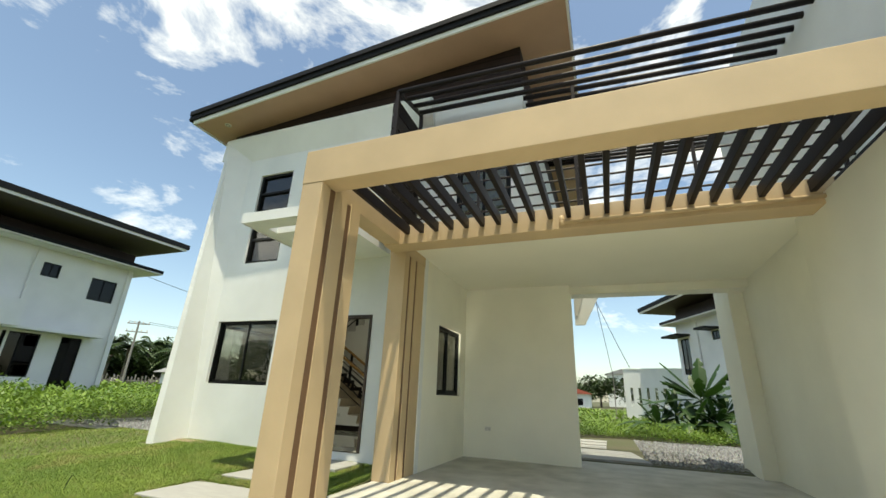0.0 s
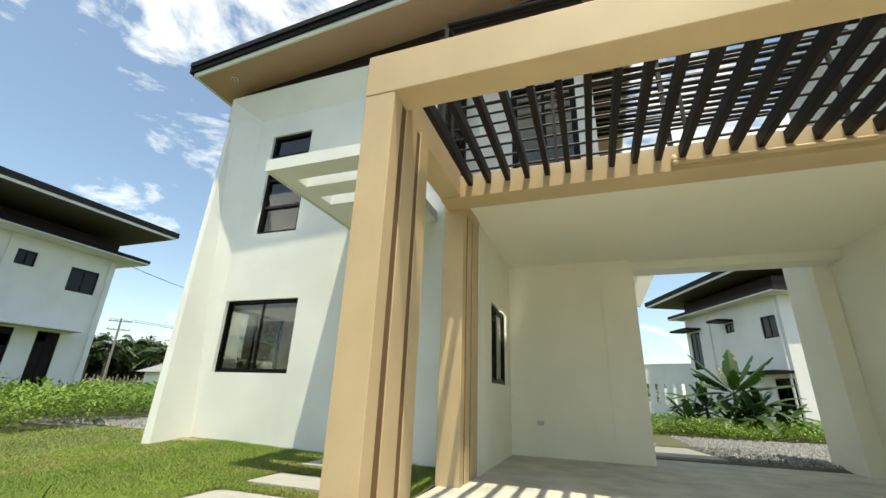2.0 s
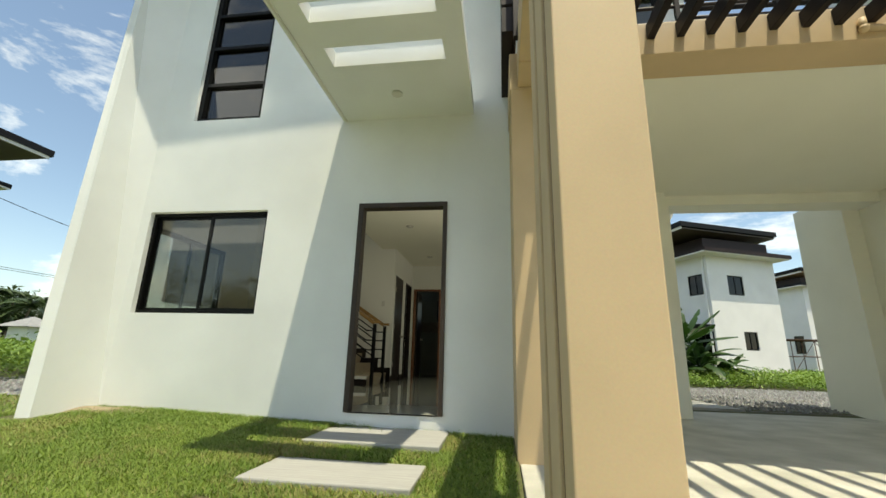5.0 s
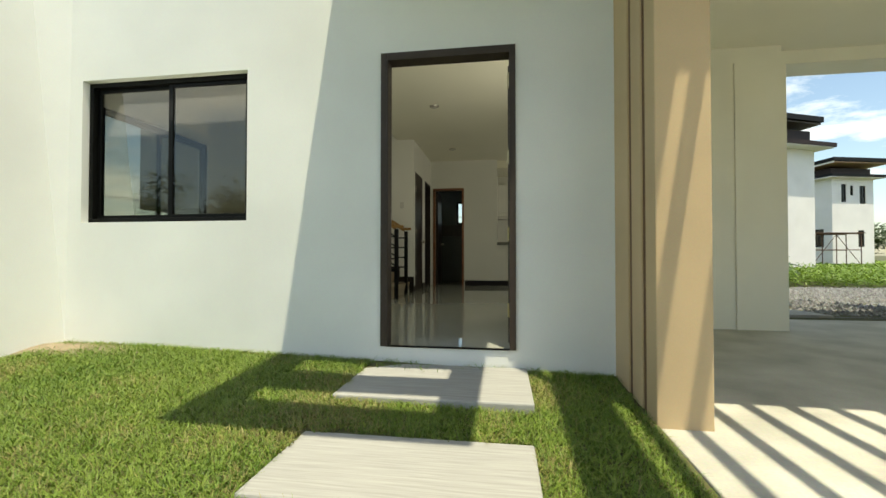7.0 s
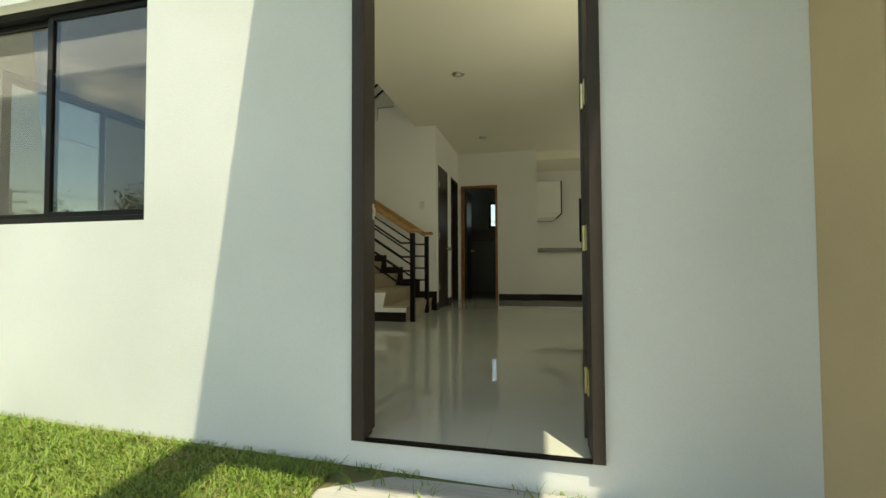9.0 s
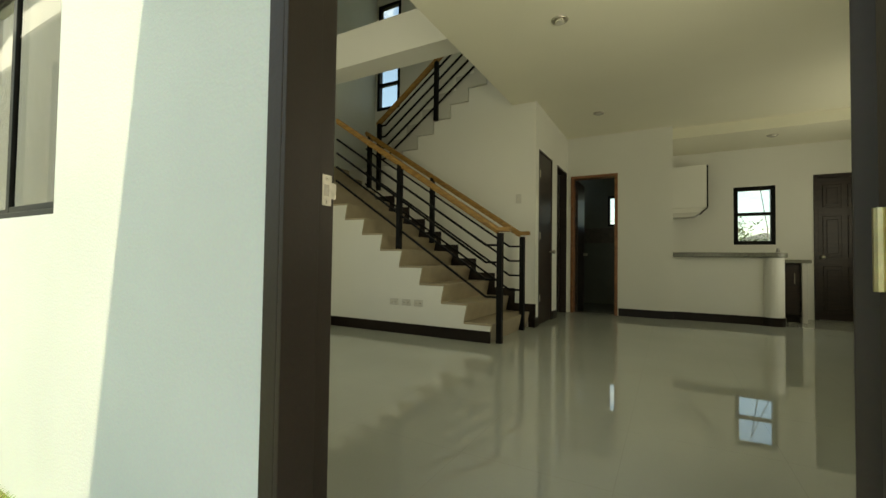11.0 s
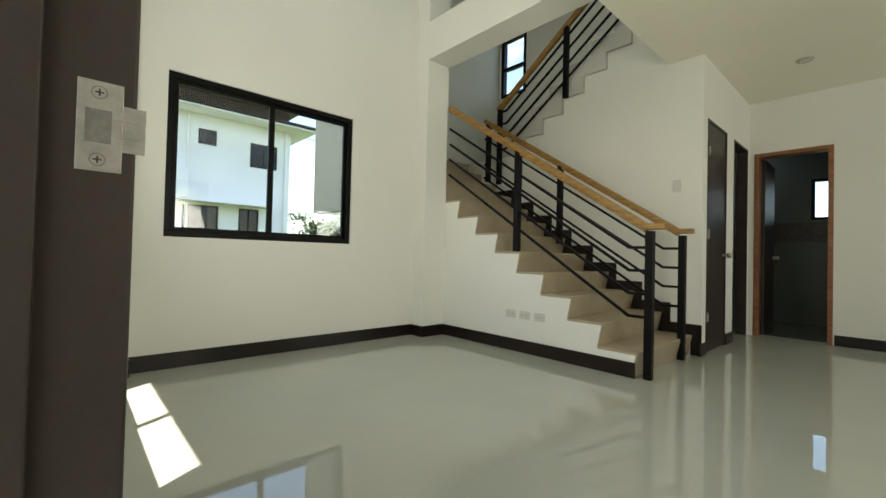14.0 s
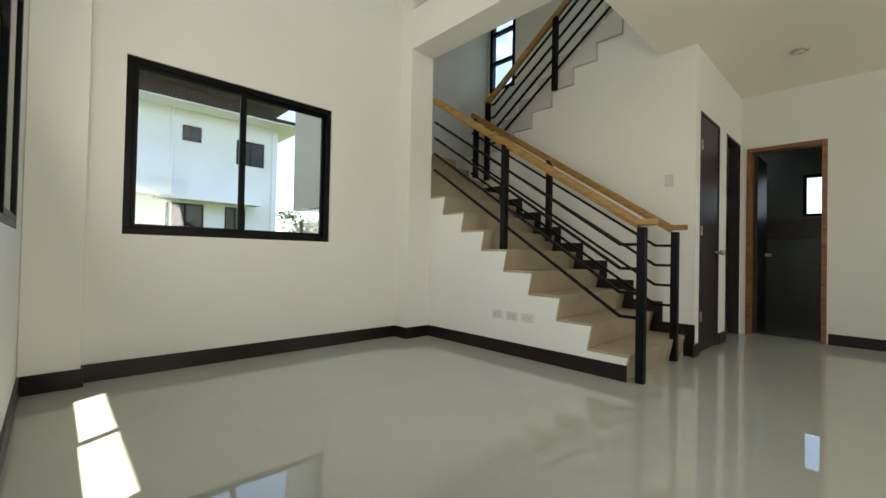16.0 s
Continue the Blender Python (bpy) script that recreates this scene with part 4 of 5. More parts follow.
railing("upper_railing", ((-7.30, 3.08), (-5.0, 4.80)), ((-7.28, 2.06), (-6.29, 2.97)), 10.56, "black railing of the upper flight with wooden handrail", wood_end=0.02, drop=0.17, first=0.14)


# ---- baseboards ----
def baseboard(name, a, b, axis, w, side, z=F):
    lo, hi = sorted((a, b))
    w0, w1 = sorted((w, w + side * 0.014))
    bm = box(lo, hi, w0, w1, z, z + 0.115, 0.003) if axis == "y" else box(w0, w1, lo, hi, z, z + 0.115, 0.003)
    structure(name, bm, BASEBOARD, "dark brown tile baseboard", "baseboard")


baseboard("baseboard_left", 6.6, 9.1, "x", -7.26, 1)
baseboard("baseboard_corner", 6.337, 6.6, "x", -7.16, 1)
baseboard("baseboard_corner_face", -7.26, -7.15, "y", 6.6, 1)
baseboard("baseboard_front", -7.16, -4.16, "y", 6.322, 1)
baseboard("baseboard_column", 9.09, 9.4, "x", -7.07, 1)
baseboard("baseboard_column_face", -7.26, -7.056, "y", 9.1, -1)
baseboard("baseboard_stair", -7.06, -4.96, "y", 9.4, -1)
baseboard("baseboard_hall", 10.58, 10.77, "x", -4.88, 1)
baseboard("baseboard_hall_end", -4.96, -4.866, "y", 10.64, -1)
baseboard("baseboard_hall_mid", 11.47, 11.74, "x", -4.88, 1)
baseboard("baseboard_bath", -4.10, -3.37, "y", 12.46, -1)
baseboard("baseboard_bar", -3.37, -2.27, "y", 12.52, -1)
baseboard("baseboard_kitchen", -3.37, -2.5, "y", 13.7, -1)
baseboard("baseboard_right", 8.67, 13.7, "x", -0.62, -1)


# ---- inner doors ----
def hall_door(name, y0, y1, label, ajar=False):
    t = thing(name, label, "door", (-4.88, (y0 + y1) / 2, F), kind="structure")
    part("jamb", box(-4.99, -4.876, y0, y0 + 0.025, F, 2.46, 0.003), DOOR_WOOD, t)
    part("jamb", box(-4.99, -4.876, y1 - 0.025, y1, F, 2.46, 0.003), DOOR_WOOD, t)
    part("head", box(-4.99, -4.876, y0 + 0.025, y1 - 0.025, 2.435, 2.46, 0.003), DOOR_WOOD, t)
    if ajar:
        leaf = part("door_leaf", box(-5.6, -5.0, y1 - 0.067, y1 - 0.027, F + 0.008, 2.433, 0.003), DOOR_WOOD, t)
        part("knob", rod((-5.52, y1 - 0.067, 1.15), (-5.52, y1 - 0.12, 1.15), 0.024, 14), CHROME, leaf, "satin steel door knob")
        return
    leaf = part("door_leaf", box(-4.925, -4.885, y0 + 0.027, y1 - 0.027, F + 0.008, 2.433, 0.003), DOOR_WOOD, t)
    k = part("knob", rod((-4.885, y1 - 0.1, 1.15), (-4.83, y1 - 0.1, 1.15), 0.012, 12), CHROME, leaf, "satin steel door knob")
    bm = bmesh.new()
    bmesh.ops.create_uvsphere(bm, u_segments=16, v_segments=10, radius=0.028, matrix=Matrix.Translation((-4.825, y1 - 0.1, 1.15)))
    part("ball", bm, CHROME, k, smooth=True)
    for z in (0.5, 1.3, 2.1):
        part("hinge", box(-4.886, -4.866, y0 + 0.03, y0 + 0.05, z, z + 0.09, 0.001), CHROME, t)


hall_door("door_2", HD1[0], HD1[1], "closed dark-stained flush door in the hall")
hall_door("door_3", HD2[0], HD2[1], "dark-stained flush hall door standing open inwards", True)


def bath_door():
    t = thing("door_4", "reddish wooden bathroom door frame, door standing open", "door", (-4.47, 12.46, F), kind="structure")
    x0, x1, z1 = BD[0], BD[1], BD[3]
    part("jamb", box(x0, x0 + 0.045, 12.445, 12.6, F, z1, 0.004), RED_WOOD, t)
    part("jamb", box(x1 - 0.045, x1, 12.445, 12.6, F, z1, 0.004), RED_WOOD, t)
    part("head", box(x0 + 0.045, x1 - 0.045, 12.445, 12.6, z1 - 0.045, z1, 0.004), RED_WOOD, t)
    leaf = part("door_leaf", box(x0 + 0.05, x0 + 0.085, 12.6, 13.2, F + 0.01, z1 - 0.05, 0.003), DOOR_WOOD, t)
    part("knob", rod((x0 + 0.085, 13.12, 1.15), (x0 + 0.15, 13.12, 1.15), 0.022, 14), CHROME, leaf)
    wc = thing("toilet", "white ceramic toilet in the bathroom", "toilet", (-3.85, 13.9, F))
    bm = bmesh.new()
    bmesh.ops.create_uvsphere(bm, u_segments=18, v_segments=10, radius=0.2, matrix=Matrix.Translation((-3.85, 13.75, F + 0.3)) @ Matrix.Diagonal((0.9, 1.2, 0.55, 1)))
    part("bowl", bm, PLASTIC, wc, smooth=True)
    part("foot", rod((-3.85, 13.8, F), (-3.85, 13.8, F + 0.28), 0.14, 16, 0.12), PLASTIC, wc)
    part("seat", rod((-3.85, 13.75, F + 0.4), (-3.85, 13.75, F + 0.43), 0.2, 20), PLASTIC, wc)
    part("tank", box(-4.04, -3.66, 14.0, 14.25, F + 0.36, F + 0.74, 0.02), PLASTIC, wc)


bath_door()


def back_door():
    t = thing("door_5", "dark-stained six-panel wooden back door, closed", "door", (-1.15, 13.7, F), kind="structure")
    x0, x1, z1 = KD[0], KD[1], KD[3]
    part("jamb", box(x0, x0 + 0.05, 13.685, 13.85, F, z1, 0.003), DOOR_WOOD, t)
    part("jamb", box(x1 - 0.05, x1, 13.685, 13.85, F, z1, 0.003), DOOR_WOOD, t)
    part("head", box(x0 + 0.05, x1 - 0.05, 13.685, 13.85, z1 - 0.05, z1, 0.003), DOOR_WOOD, t)
    leaf = part("door_leaf", box(x0 + 0.052, x1 - 0.052, 13.73, 13.77, F + 0.002, z1 - 0.052), DOOR_WOOD, t)
    part("threshold", box(x0 + 0.05, x1 - 0.05, 13.775, 13.85, F - 0.1, F + 0.03), DOOR_WOOD, t)
    mid = (x0 + x1) / 2
    for z0_, zz in ((0.32, 1.0), (1.14, 1.75), (1.88, 2.22)):
        for a, b in ((x0 + 0.11, mid - 0.035), (mid + 0.035, x1 - 0.11)):
            part("panel", box(a, b, 13.716, 13.73, z0_, zz, 0.006), DOOR_WOOD, leaf)
            part("panel_field", box(a + 0.04, b - 0.04, 13.706, 13.717, z0_ + 0.05, zz - 0.05, 0.005), DOOR_WOOD, leaf)
    bm = bmesh.new()
    bmesh.ops.create_uvsphere(bm, u_segments=16, v_segments=10, radius=0.03, matrix=Matrix.Translation((x0 + 0.1, 13.68, 1.14)))
    part("knob", bm, CHROME, leaf, "satin steel door knob", smooth=True)


back_door()


# ---- kitchen ----
def kitchen():
    bar = thing("breakfast_bar", "cream plastered breakfast bar with rounded end", "bar", (-2.8, 12.55, F))
    part("body", box(-3.37, -2.27, 12.52, 12.64, F, 1.11), WHITE_IN, bar)
    part("end_column", rod((-2.20, 12.58, F), (-2.20, 12.58, 1.11), 0.125, 28), WHITE_IN, bar, smooth=False)
    part("base_ring", rod((-2.20, 12.58, F), (-2.20, 12.58, F + 0.115), 0.138, 28), BASEBOARD, bar, "dark tile skirting")
    top = thing("bar_top", "grey-green granite bar top", "worktop", (-2.7, 12.58, 1.11))
    bm = box(-3.37, -2.2, 12.44, 12.76, 1.112, 1.175, 0.008)
    part("slab", bm, GRANITE, top)
    part("round_end", rod((-2.2, 12.6, 1.112), (-2.2, 12.6, 1.175), 0.16, 28), GRANITE, top)
    base = thing("base_cabinet", "dark brown kitchen base cabinet", "cabinet", (-2.2, 13.4, F))
    part("body", box(-3.37, -1.78, 13.16, 13.69, F + 0.1, 1.04, 0.004), DOOR_WOOD, base)
    part("end_panel", box(-1.78, -1.72, 13.1, 13.69, F, 1.04, 0.003), PLASTIC, base, "white end panel")
    part("plinth", box(-3.37, -1.8, 13.2, 13.69, F, F + 0.1), BASEBOARD, base)
    for i in range(3):
        d = part("door", box(-3.35 + i * 0.52, -2.85 + i * 0.52, 13.14, 13.16, F + 0.12, 1.02, 0.003), DOOR_WOOD, base)
        part("handle", rod((-2.9 + i * 0.52, 13.12, 0.75), (-2.9 + i * 0.52, 13.12, 0.9), 0.006, 8), CHROME, d)
    wt = thing("worktop", "grey granite kitchen worktop", "worktop", (-2.5, 13.4, 1.04))
    part("slab", box(-3.37, -1.68, 13.08, 13.69, 1.042, 1.09, 0.006), GRANITE, wt)
    tap = thing("kitchen_tap", "curved chrome kitchen tap", "tap", (-1.98, 13.5, 1.09))
    bm = bmesh.new()
    pts = [(-1.98, 13.55, 1.09), (-1.98, 13.55, 1.2), (-1.98, 13.50, 1.26), (-1.98, 13.42, 1.25), (-1.98, 13.38, 1.2)]
    for a, b in zip(pts, pts[1:]):
        add_rod(bm, a, b, 0.011, 10)
    part("spout", bm, CHROME, tap)
    wall = thing("wall_cabinet", "white hanging kitchen cabinet with dark edge", "cabinet", (-3.1, 13.5, 1.8))
    part("body", box(-3.37, -2.89, 13.36, 13.69, 1.92, 2.6, 0.004), WHITE_IN, wall)
    part("edge", box(-2.89, -2.868, 13.36, 13.69, 1.92, 2.6, 0.002), BLACK, wall, "dark side edge")
    part("lower_lip", prism([(-3.37, 1.919), (-2.89, 1.919), (-2.97, 1.84), (-3.37, 1.84)], "y", 13.38, 13.69), WHITE_IN, wall)
    part("lip_edge", add_bar(bmesh.new(), (-2.88, 13.5, 1.92), (-2.97, 13.5, 1.832), 0.3, 0.014), BLACK, wall)
    hood = thing("range_hood", "slim white range hood under the wall cabinet", "range hood", (-3.15, 13.5, 1.7))
    part("body", prism([(-3.37, 1.838), (-2.98, 1.838), (-3.05, 1.775), (-3.37, 1.775)], "y", 13.3, 13.69), PLASTIC, hood)
    part("front_lip", box(-3.37, -3.06, 13.29, 13.32, 1.765, 1.79, 0.004), PLASTIC, hood)


kitchen()


# ---- lamps, sockets and switches ----
def downlight(x, y, z=3.03):
    t = thing("downlight", "recessed round ceiling downlight, switched off", "lamp", (x, y, z), "ceiling downlights")
    bm = bmesh.new()
    bmesh.ops.create_cone(bm, cap_ends=True, segments=28, radius1=0.062, radius2=0.07, depth=0.012, matrix=Matrix.Translation((x, y, z - 0.007)))
    part("trim_ring", bm, CHROME, t, "chrome ring")
    part("lens", rod((x, y, z - 0.025), (x, y, z - 0.013), 0.038, 20), LENS, t)


for x, y in ((-4.22, 9.02), (-4.25, 11.42), (-2.1, 9.75)):
    downlight(x, y)
downlight(-2.12, 12.97, 2.87)


def outlet(axis, u, w, side, z, label, name="socket", slots=True):
    at = (u, w, z) if axis == "y" else (w, u, z)
    t = thing(name, label, "socket" if slots else "switch", at)
    hw, hh = (0.058, 0.036) if slots else (0.036, 0.058)

    def bx(a, b, lo, hi, d0, d1, bevel=0.0):
        w0, w1 = sorted((w + side * d0, w + side * d1))
        return box(u + a, u + b, w0, w1, z + lo, z + hi, bevel) if axis == "y" else box(w0, w1, u + a, u + b, z + lo, z + hi, bevel)
    part("plate", bx(-hw, hw, -hh, hh, 0.001, 0.009, 0.003), PLASTIC, t)
    if slots:
        for du in (-0.024, 0.024):
            o = part("insert", bx(du - 0.018, du + 0.018, -0.022, 0.022, 0.009, 0.012, 0.001), LENS, t)
            for dz in (-0.006, 0.006):
                part("slot", bx(du + dz - 0.0015, du + dz + 0.0015, -0.006, 0.006, 0.012, 0.0125), BLACK, o)
    else:
        part("rocker", bx(-0.012, 0.012, -0.02, 0.02, 0.009, 0.014, 0.002), LENS, t)


outlet("y", -6.12, 9.4, -1, 0.545, "white double wall socket above the baseboard")
outlet("y", -5.96, 9.4, -1, 0.545, "white double wall socket above the baseboard")
outlet("y", -5.80, 9.4, -1, 0.545, "white double wall socket above the baseboard")
outlet("y", -5.1, 10.64, -1, 1.81, "white light switch on the stair wall", "light_switch", False)
outlet("y", -1.70, 8.52, -1, 0.53, "white double wall socket on the carport wall")


# ---- neighbouring houses ----
def house(name, label, origin, rot, w, d, h, front, side, canopies=(), pipes=(), over=1.5, up=(1.0, 3.0), low_over=1.2, base=0.0, dark=False, over_end=None):
    """A two-storey house: front wall along local x, facing -y; roofs in two tiers. front/side: openings (a, b, z0, z1)."""
    m = pose(*origin, 0, 0, rot)
    oe = over if over_end is None else over_end
    t = thing(name, label, "house", origin)

    def put(nm, bm, mat, parent, lab="", smooth=False):
        bm.transform(m)
        return part(nm, bm, mat, parent, lab, smooth)
    put("wall", holed("y", 0, w, 0, 0.15, base, h, front), HOUSE_WHITE, t)
    put("wall", holed("x", 0.15, d, w - 0.15, w, base, h, side), HOUSE_WHITE, t)
    put("wall", box(0, 0.15, 0.15, d, base, h), HOUSE_WHITE, t)
    put("wall", box(0.15, w - 0.15, d - 0.15, d, base, h), HOUSE_WHITE, t)
    # Inner floor coloured dark for the lack of light indoors.
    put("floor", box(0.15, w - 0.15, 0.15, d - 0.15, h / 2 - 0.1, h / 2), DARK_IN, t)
    for axis, ops in (("y", front), ("x", side)):
        for a, b, z0, z1 in ops:
            def bx(u0, u1, lo, hi, w0, w1):
                return box(u0, u1, w0, w1, lo, hi) if axis == "y" else box(w - w1, w - w0, u0, u1, lo, hi)
            win = put("window", bx(a, b, z0, z0 + 0.06, 0.04, 0.1), FRAME, t)
            put("frame", bx(a, b, z1 - 0.06, z1, 0.04, 0.1), FRAME, win)
            put("frame", bx(a, a + 0.06, z0 + 0.06, z1 - 0.06, 0.04, 0.1), FRAME, win)
            put("frame", bx(b - 0.06, b, z0 + 0.06, z1 - 0.06, 0.04, 0.1), FRAME, win)
            put("mullion", bx((a + b) / 2 - 0.025, (a + b) / 2 + 0.025, z0 + 0.06, z1 - 0.06, 0.05, 0.09), FRAME, win)
            put("pane", bx(a + 0.06, b - 0.06, z0 + 0.06, z1 - 0.06, 0.065, 0.07), PANE_FAR, win)
            # Black sheet behind the pane stands in for an unlit room.
            put("dark_backing", bx(a, b, z0, z1, 0.2, 0.22), BLACK_IN, win)
    put("lower_soffit", box(-low_over, w + low_over, -low_over, d + 0.4, h, h + 0.05), HOUSE_WHITE, t, "white eave board")
    roof_ = put("lower_roof", box(-low_over - 0.05, w + low_over + 0.05, -low_over - 0.08, d + 0.5, h + 0.05, h + 0.24), BROWN if dark and w < 8 else FASCIA, t, "black metal eave")
    put("gutter", box(-low_over, w + low_over, -low_over - 0.12, -low_over - 0.08, h + 0.0, h + 0.06, 0.005), HOUSE_WHITE, roof_)
    put("gable_wall", box(0.1, w - 0.1, 0.05, d - 0.1, h + 0.24, h + up[0]), BROWN, t, "dark brown cladding under the upper roof")
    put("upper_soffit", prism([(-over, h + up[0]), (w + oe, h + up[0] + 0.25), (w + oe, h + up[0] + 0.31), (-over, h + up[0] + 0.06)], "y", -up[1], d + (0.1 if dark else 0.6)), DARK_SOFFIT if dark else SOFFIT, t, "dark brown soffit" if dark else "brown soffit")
    put("upper_roof", prism([(-over - 0.1, h + up[0] + 0.1), (w + oe + 0.1, h + up[0] + 0.35), (w + oe + 0.1, h + up[0] + 0.6), (-over - 0.1, h + up[0] + 0.35)], "y", -up[1] - 0.12, d + (0.15 if dark else 0.7)), FASCIA, t, "black metal roof edge")
    put("roof_trim", prism([(-over, h + up[0] - 0.02), (w + oe, h + up[0] + 0.23), (w + oe, h + up[0] + 0.35), (-over, h + up[0] + 0.1)], "y", -up[1] - 0.06, -up[1]), HOUSE_WHITE, t, "white trim board")
    for a, b, z in canopies:
        put("canopy", box(a, b, -0.9, 0, z, z + 0.12, 0.01), FASCIA if dark and w < 8 else HOUSE_WHITE, t)
    for x in pipes:
        put("downspout", rod((x, -0.06, base), (x, -0.06, h), 0.05, 8), HOUSE_WHITE, t)
    return t


beside = house("house", "white two-storey house with black roof beside the lawn", (-23.1, 3.0, 0.0), 90, 11.0, 9.0, 6.75,
      [(9.2, 10.4, 4.85, 5.95), (7.15, 7.85, 5.5, 6.15), (6.65, 8.0, 1.1, 2.95), (8.8, 9.65, 0.2, 2.95), (3.0, 4.4, 4.6, 5.9), (2.6, 4.6, 1.1, 2.9)], [],
      canopies=((6.2, 10.0, 3.02),), pipes=(6.8, 10.75), over=0.6, up=(0.9, 2.8), low_over=0.9, dark=True)
part("bay", box(-23.09, -22.1, 3.5, 9.66, 3.1, 4.2, 0.01), HOUSE_WHITE, beside, "white projecting balcony wall")
house("house", "white two-storey house with dark roof behind the banana plant", (5.0, 30.4, 0.3), -67.5, 7.1, 4.4, 5.7,
      [(3.4, 4.05, 4.35, 4.85), (5.85, 6.75, 3.75, 4.8), (0.3, 1.2, 2.6, 4.75), (5.9, 7.0, 0.0, 1.9)], [(1.2, 2.2, 3.75, 4.75), (1.75, 2.6, 1.05, 1.95)],
      canopies=((-0.3, 1.4, 4.85), (3.2, 4.1, 4.9), (4.9, 7.1, 2.1)), pipes=(2.2, 6.9), over=1.4, up=(0.95, 1.5), low_over=0.6, dark=True, over_end=0.25)
house("house", "distant white two-storey house with grey metal roof", (18.65, 40.85, 0.3), -75, 5.0, 3.4, 6.1,
      [(3.6, 4.4, 1.2, 2.5)], [(0.76, 1.16, 4.4, 5.7), (1.5, 1.75, 4.9, 5.6), (2.25, 2.75, 4.3, 5.6), (2.1, 2.6, 1.2, 2.4)],
      over=0.6, up=(0.75, 0.5), low_over=0.45)
house("house", "white house across the street", (-1.5, -15.0, 0.0), 180, 9.0, 7.0, 6.2,
      [(1.0, 2.2, 3.9, 5.2), (5.6, 7.0, 3.9, 5.2), (1.0, 2.6, 0.9, 2.2), (4.4, 5.4, 0.1, 2.2)], [(2.0, 3.4, 3.8, 5.2)], canopies=((4.0, 5.8, 2.6),), over=1.0, up=(0.8, 1.5))


def slotted_wall():
    t = thing("garden_wall", "white garden wall with a row of narrow slots", "wall", (3.2, 30.8, 0.0))
    m = pose(1.6, 31.6, 0.0, 0, 0, -16)
    bm = holed("y", 0, 3.6, 0, 0.15, 0.0, 3.25, [(0.35 + 0.5 * k, 0.53 + 0.5 * k, 0.9, 2.1) for k in range(6)])
    bm.transform(m)
    part("wall", bm, WHITE, t)
    bm = box(-0.05, 3.65, -0.04, 0.19, 3.25, 3.33, 0.01)
    bm.transform(m)
    part("coping", bm, WHITE, t)


slotted_wall()


def scaffold():
    t = thing("scaffold", "rusty metal scaffold frame before a distant house", "scaffold", (18.3, 33.0, 0.2))
    m = pose(16.6, 33.0, 0.05, 0, 0, 8)

    def put(nm, a, b, r=0.03):
        bm = rod(a, b, r, 6)
        bm.transform(m)
        part(nm, bm, RUST, t)
    for x in (0, 1.6, 3.2):
        for y in (0, 1.0):
            put("post", (x, y, 0), (x, y, 2.3))
    for z in (1.2, 2.25):
        for y in (0, 1.0):
            put("ledger", (0, y, z), (3.2, y, z))
    put("brace", (0, 0, 0.2), (1.6, 0, 2.2), 0.022)
    put("brace", (1.6, 0, 2.2), (3.2, 0, 0.2), 0.022)
    bm = box(-0.2, 3.4, -0.1, 1.1, 2.28, 2.33)
    bm.transform(m)
    part("platform", bm, RUST, t)


scaffold()


# ---- banana plant ----
def banana_leaf(base, yaw, el, ln, wd, droop, rng):
    """A long paddle on a stalk: a raised midrib, two folded halves, torn into strips along the edge."""
    bm = bmesh.new()
    rot = Matrix.Rotation(yaw, 3, "Z")
    n = 19
    rib, left, right = [], [], []
    for i in range(n):
        f = i / (n - 1)
        r = ln * f
        c = Vector((r * math.cos(el), 0, r * math.sin(el) - droop * ln * f * f))
        half = 0.012 if f < 0.16 else max(0.01, 1.05 * wd * math.sin(math.pi * min(1.0, (f - 0.13) / 0.89)) ** 0.55)
        tear = rng.uniform(0.5, 0.85) if (i % 3 == 2 and rng.random() < 0.45) else 1.0
        for side, row in ((-1, left), (1, right)):
            w = half * tear * rng.uniform(0.88, 1.0)
            row.append(bm.verts.new(base + rot @ (c + Vector((0.05 * half, side * w * 0.94, -0.30 * w)))))
        rib.append(bm.verts.new(base + rot @ (c + Vector((0, 0, 0.012)))))
    for i in range(n - 1):
        bm.faces.new((left[i], rib[i], rib[i + 1], left[i + 1]))
        bm.faces.new((rib[i], right[i], right[i + 1], rib[i + 1]))
    return bm


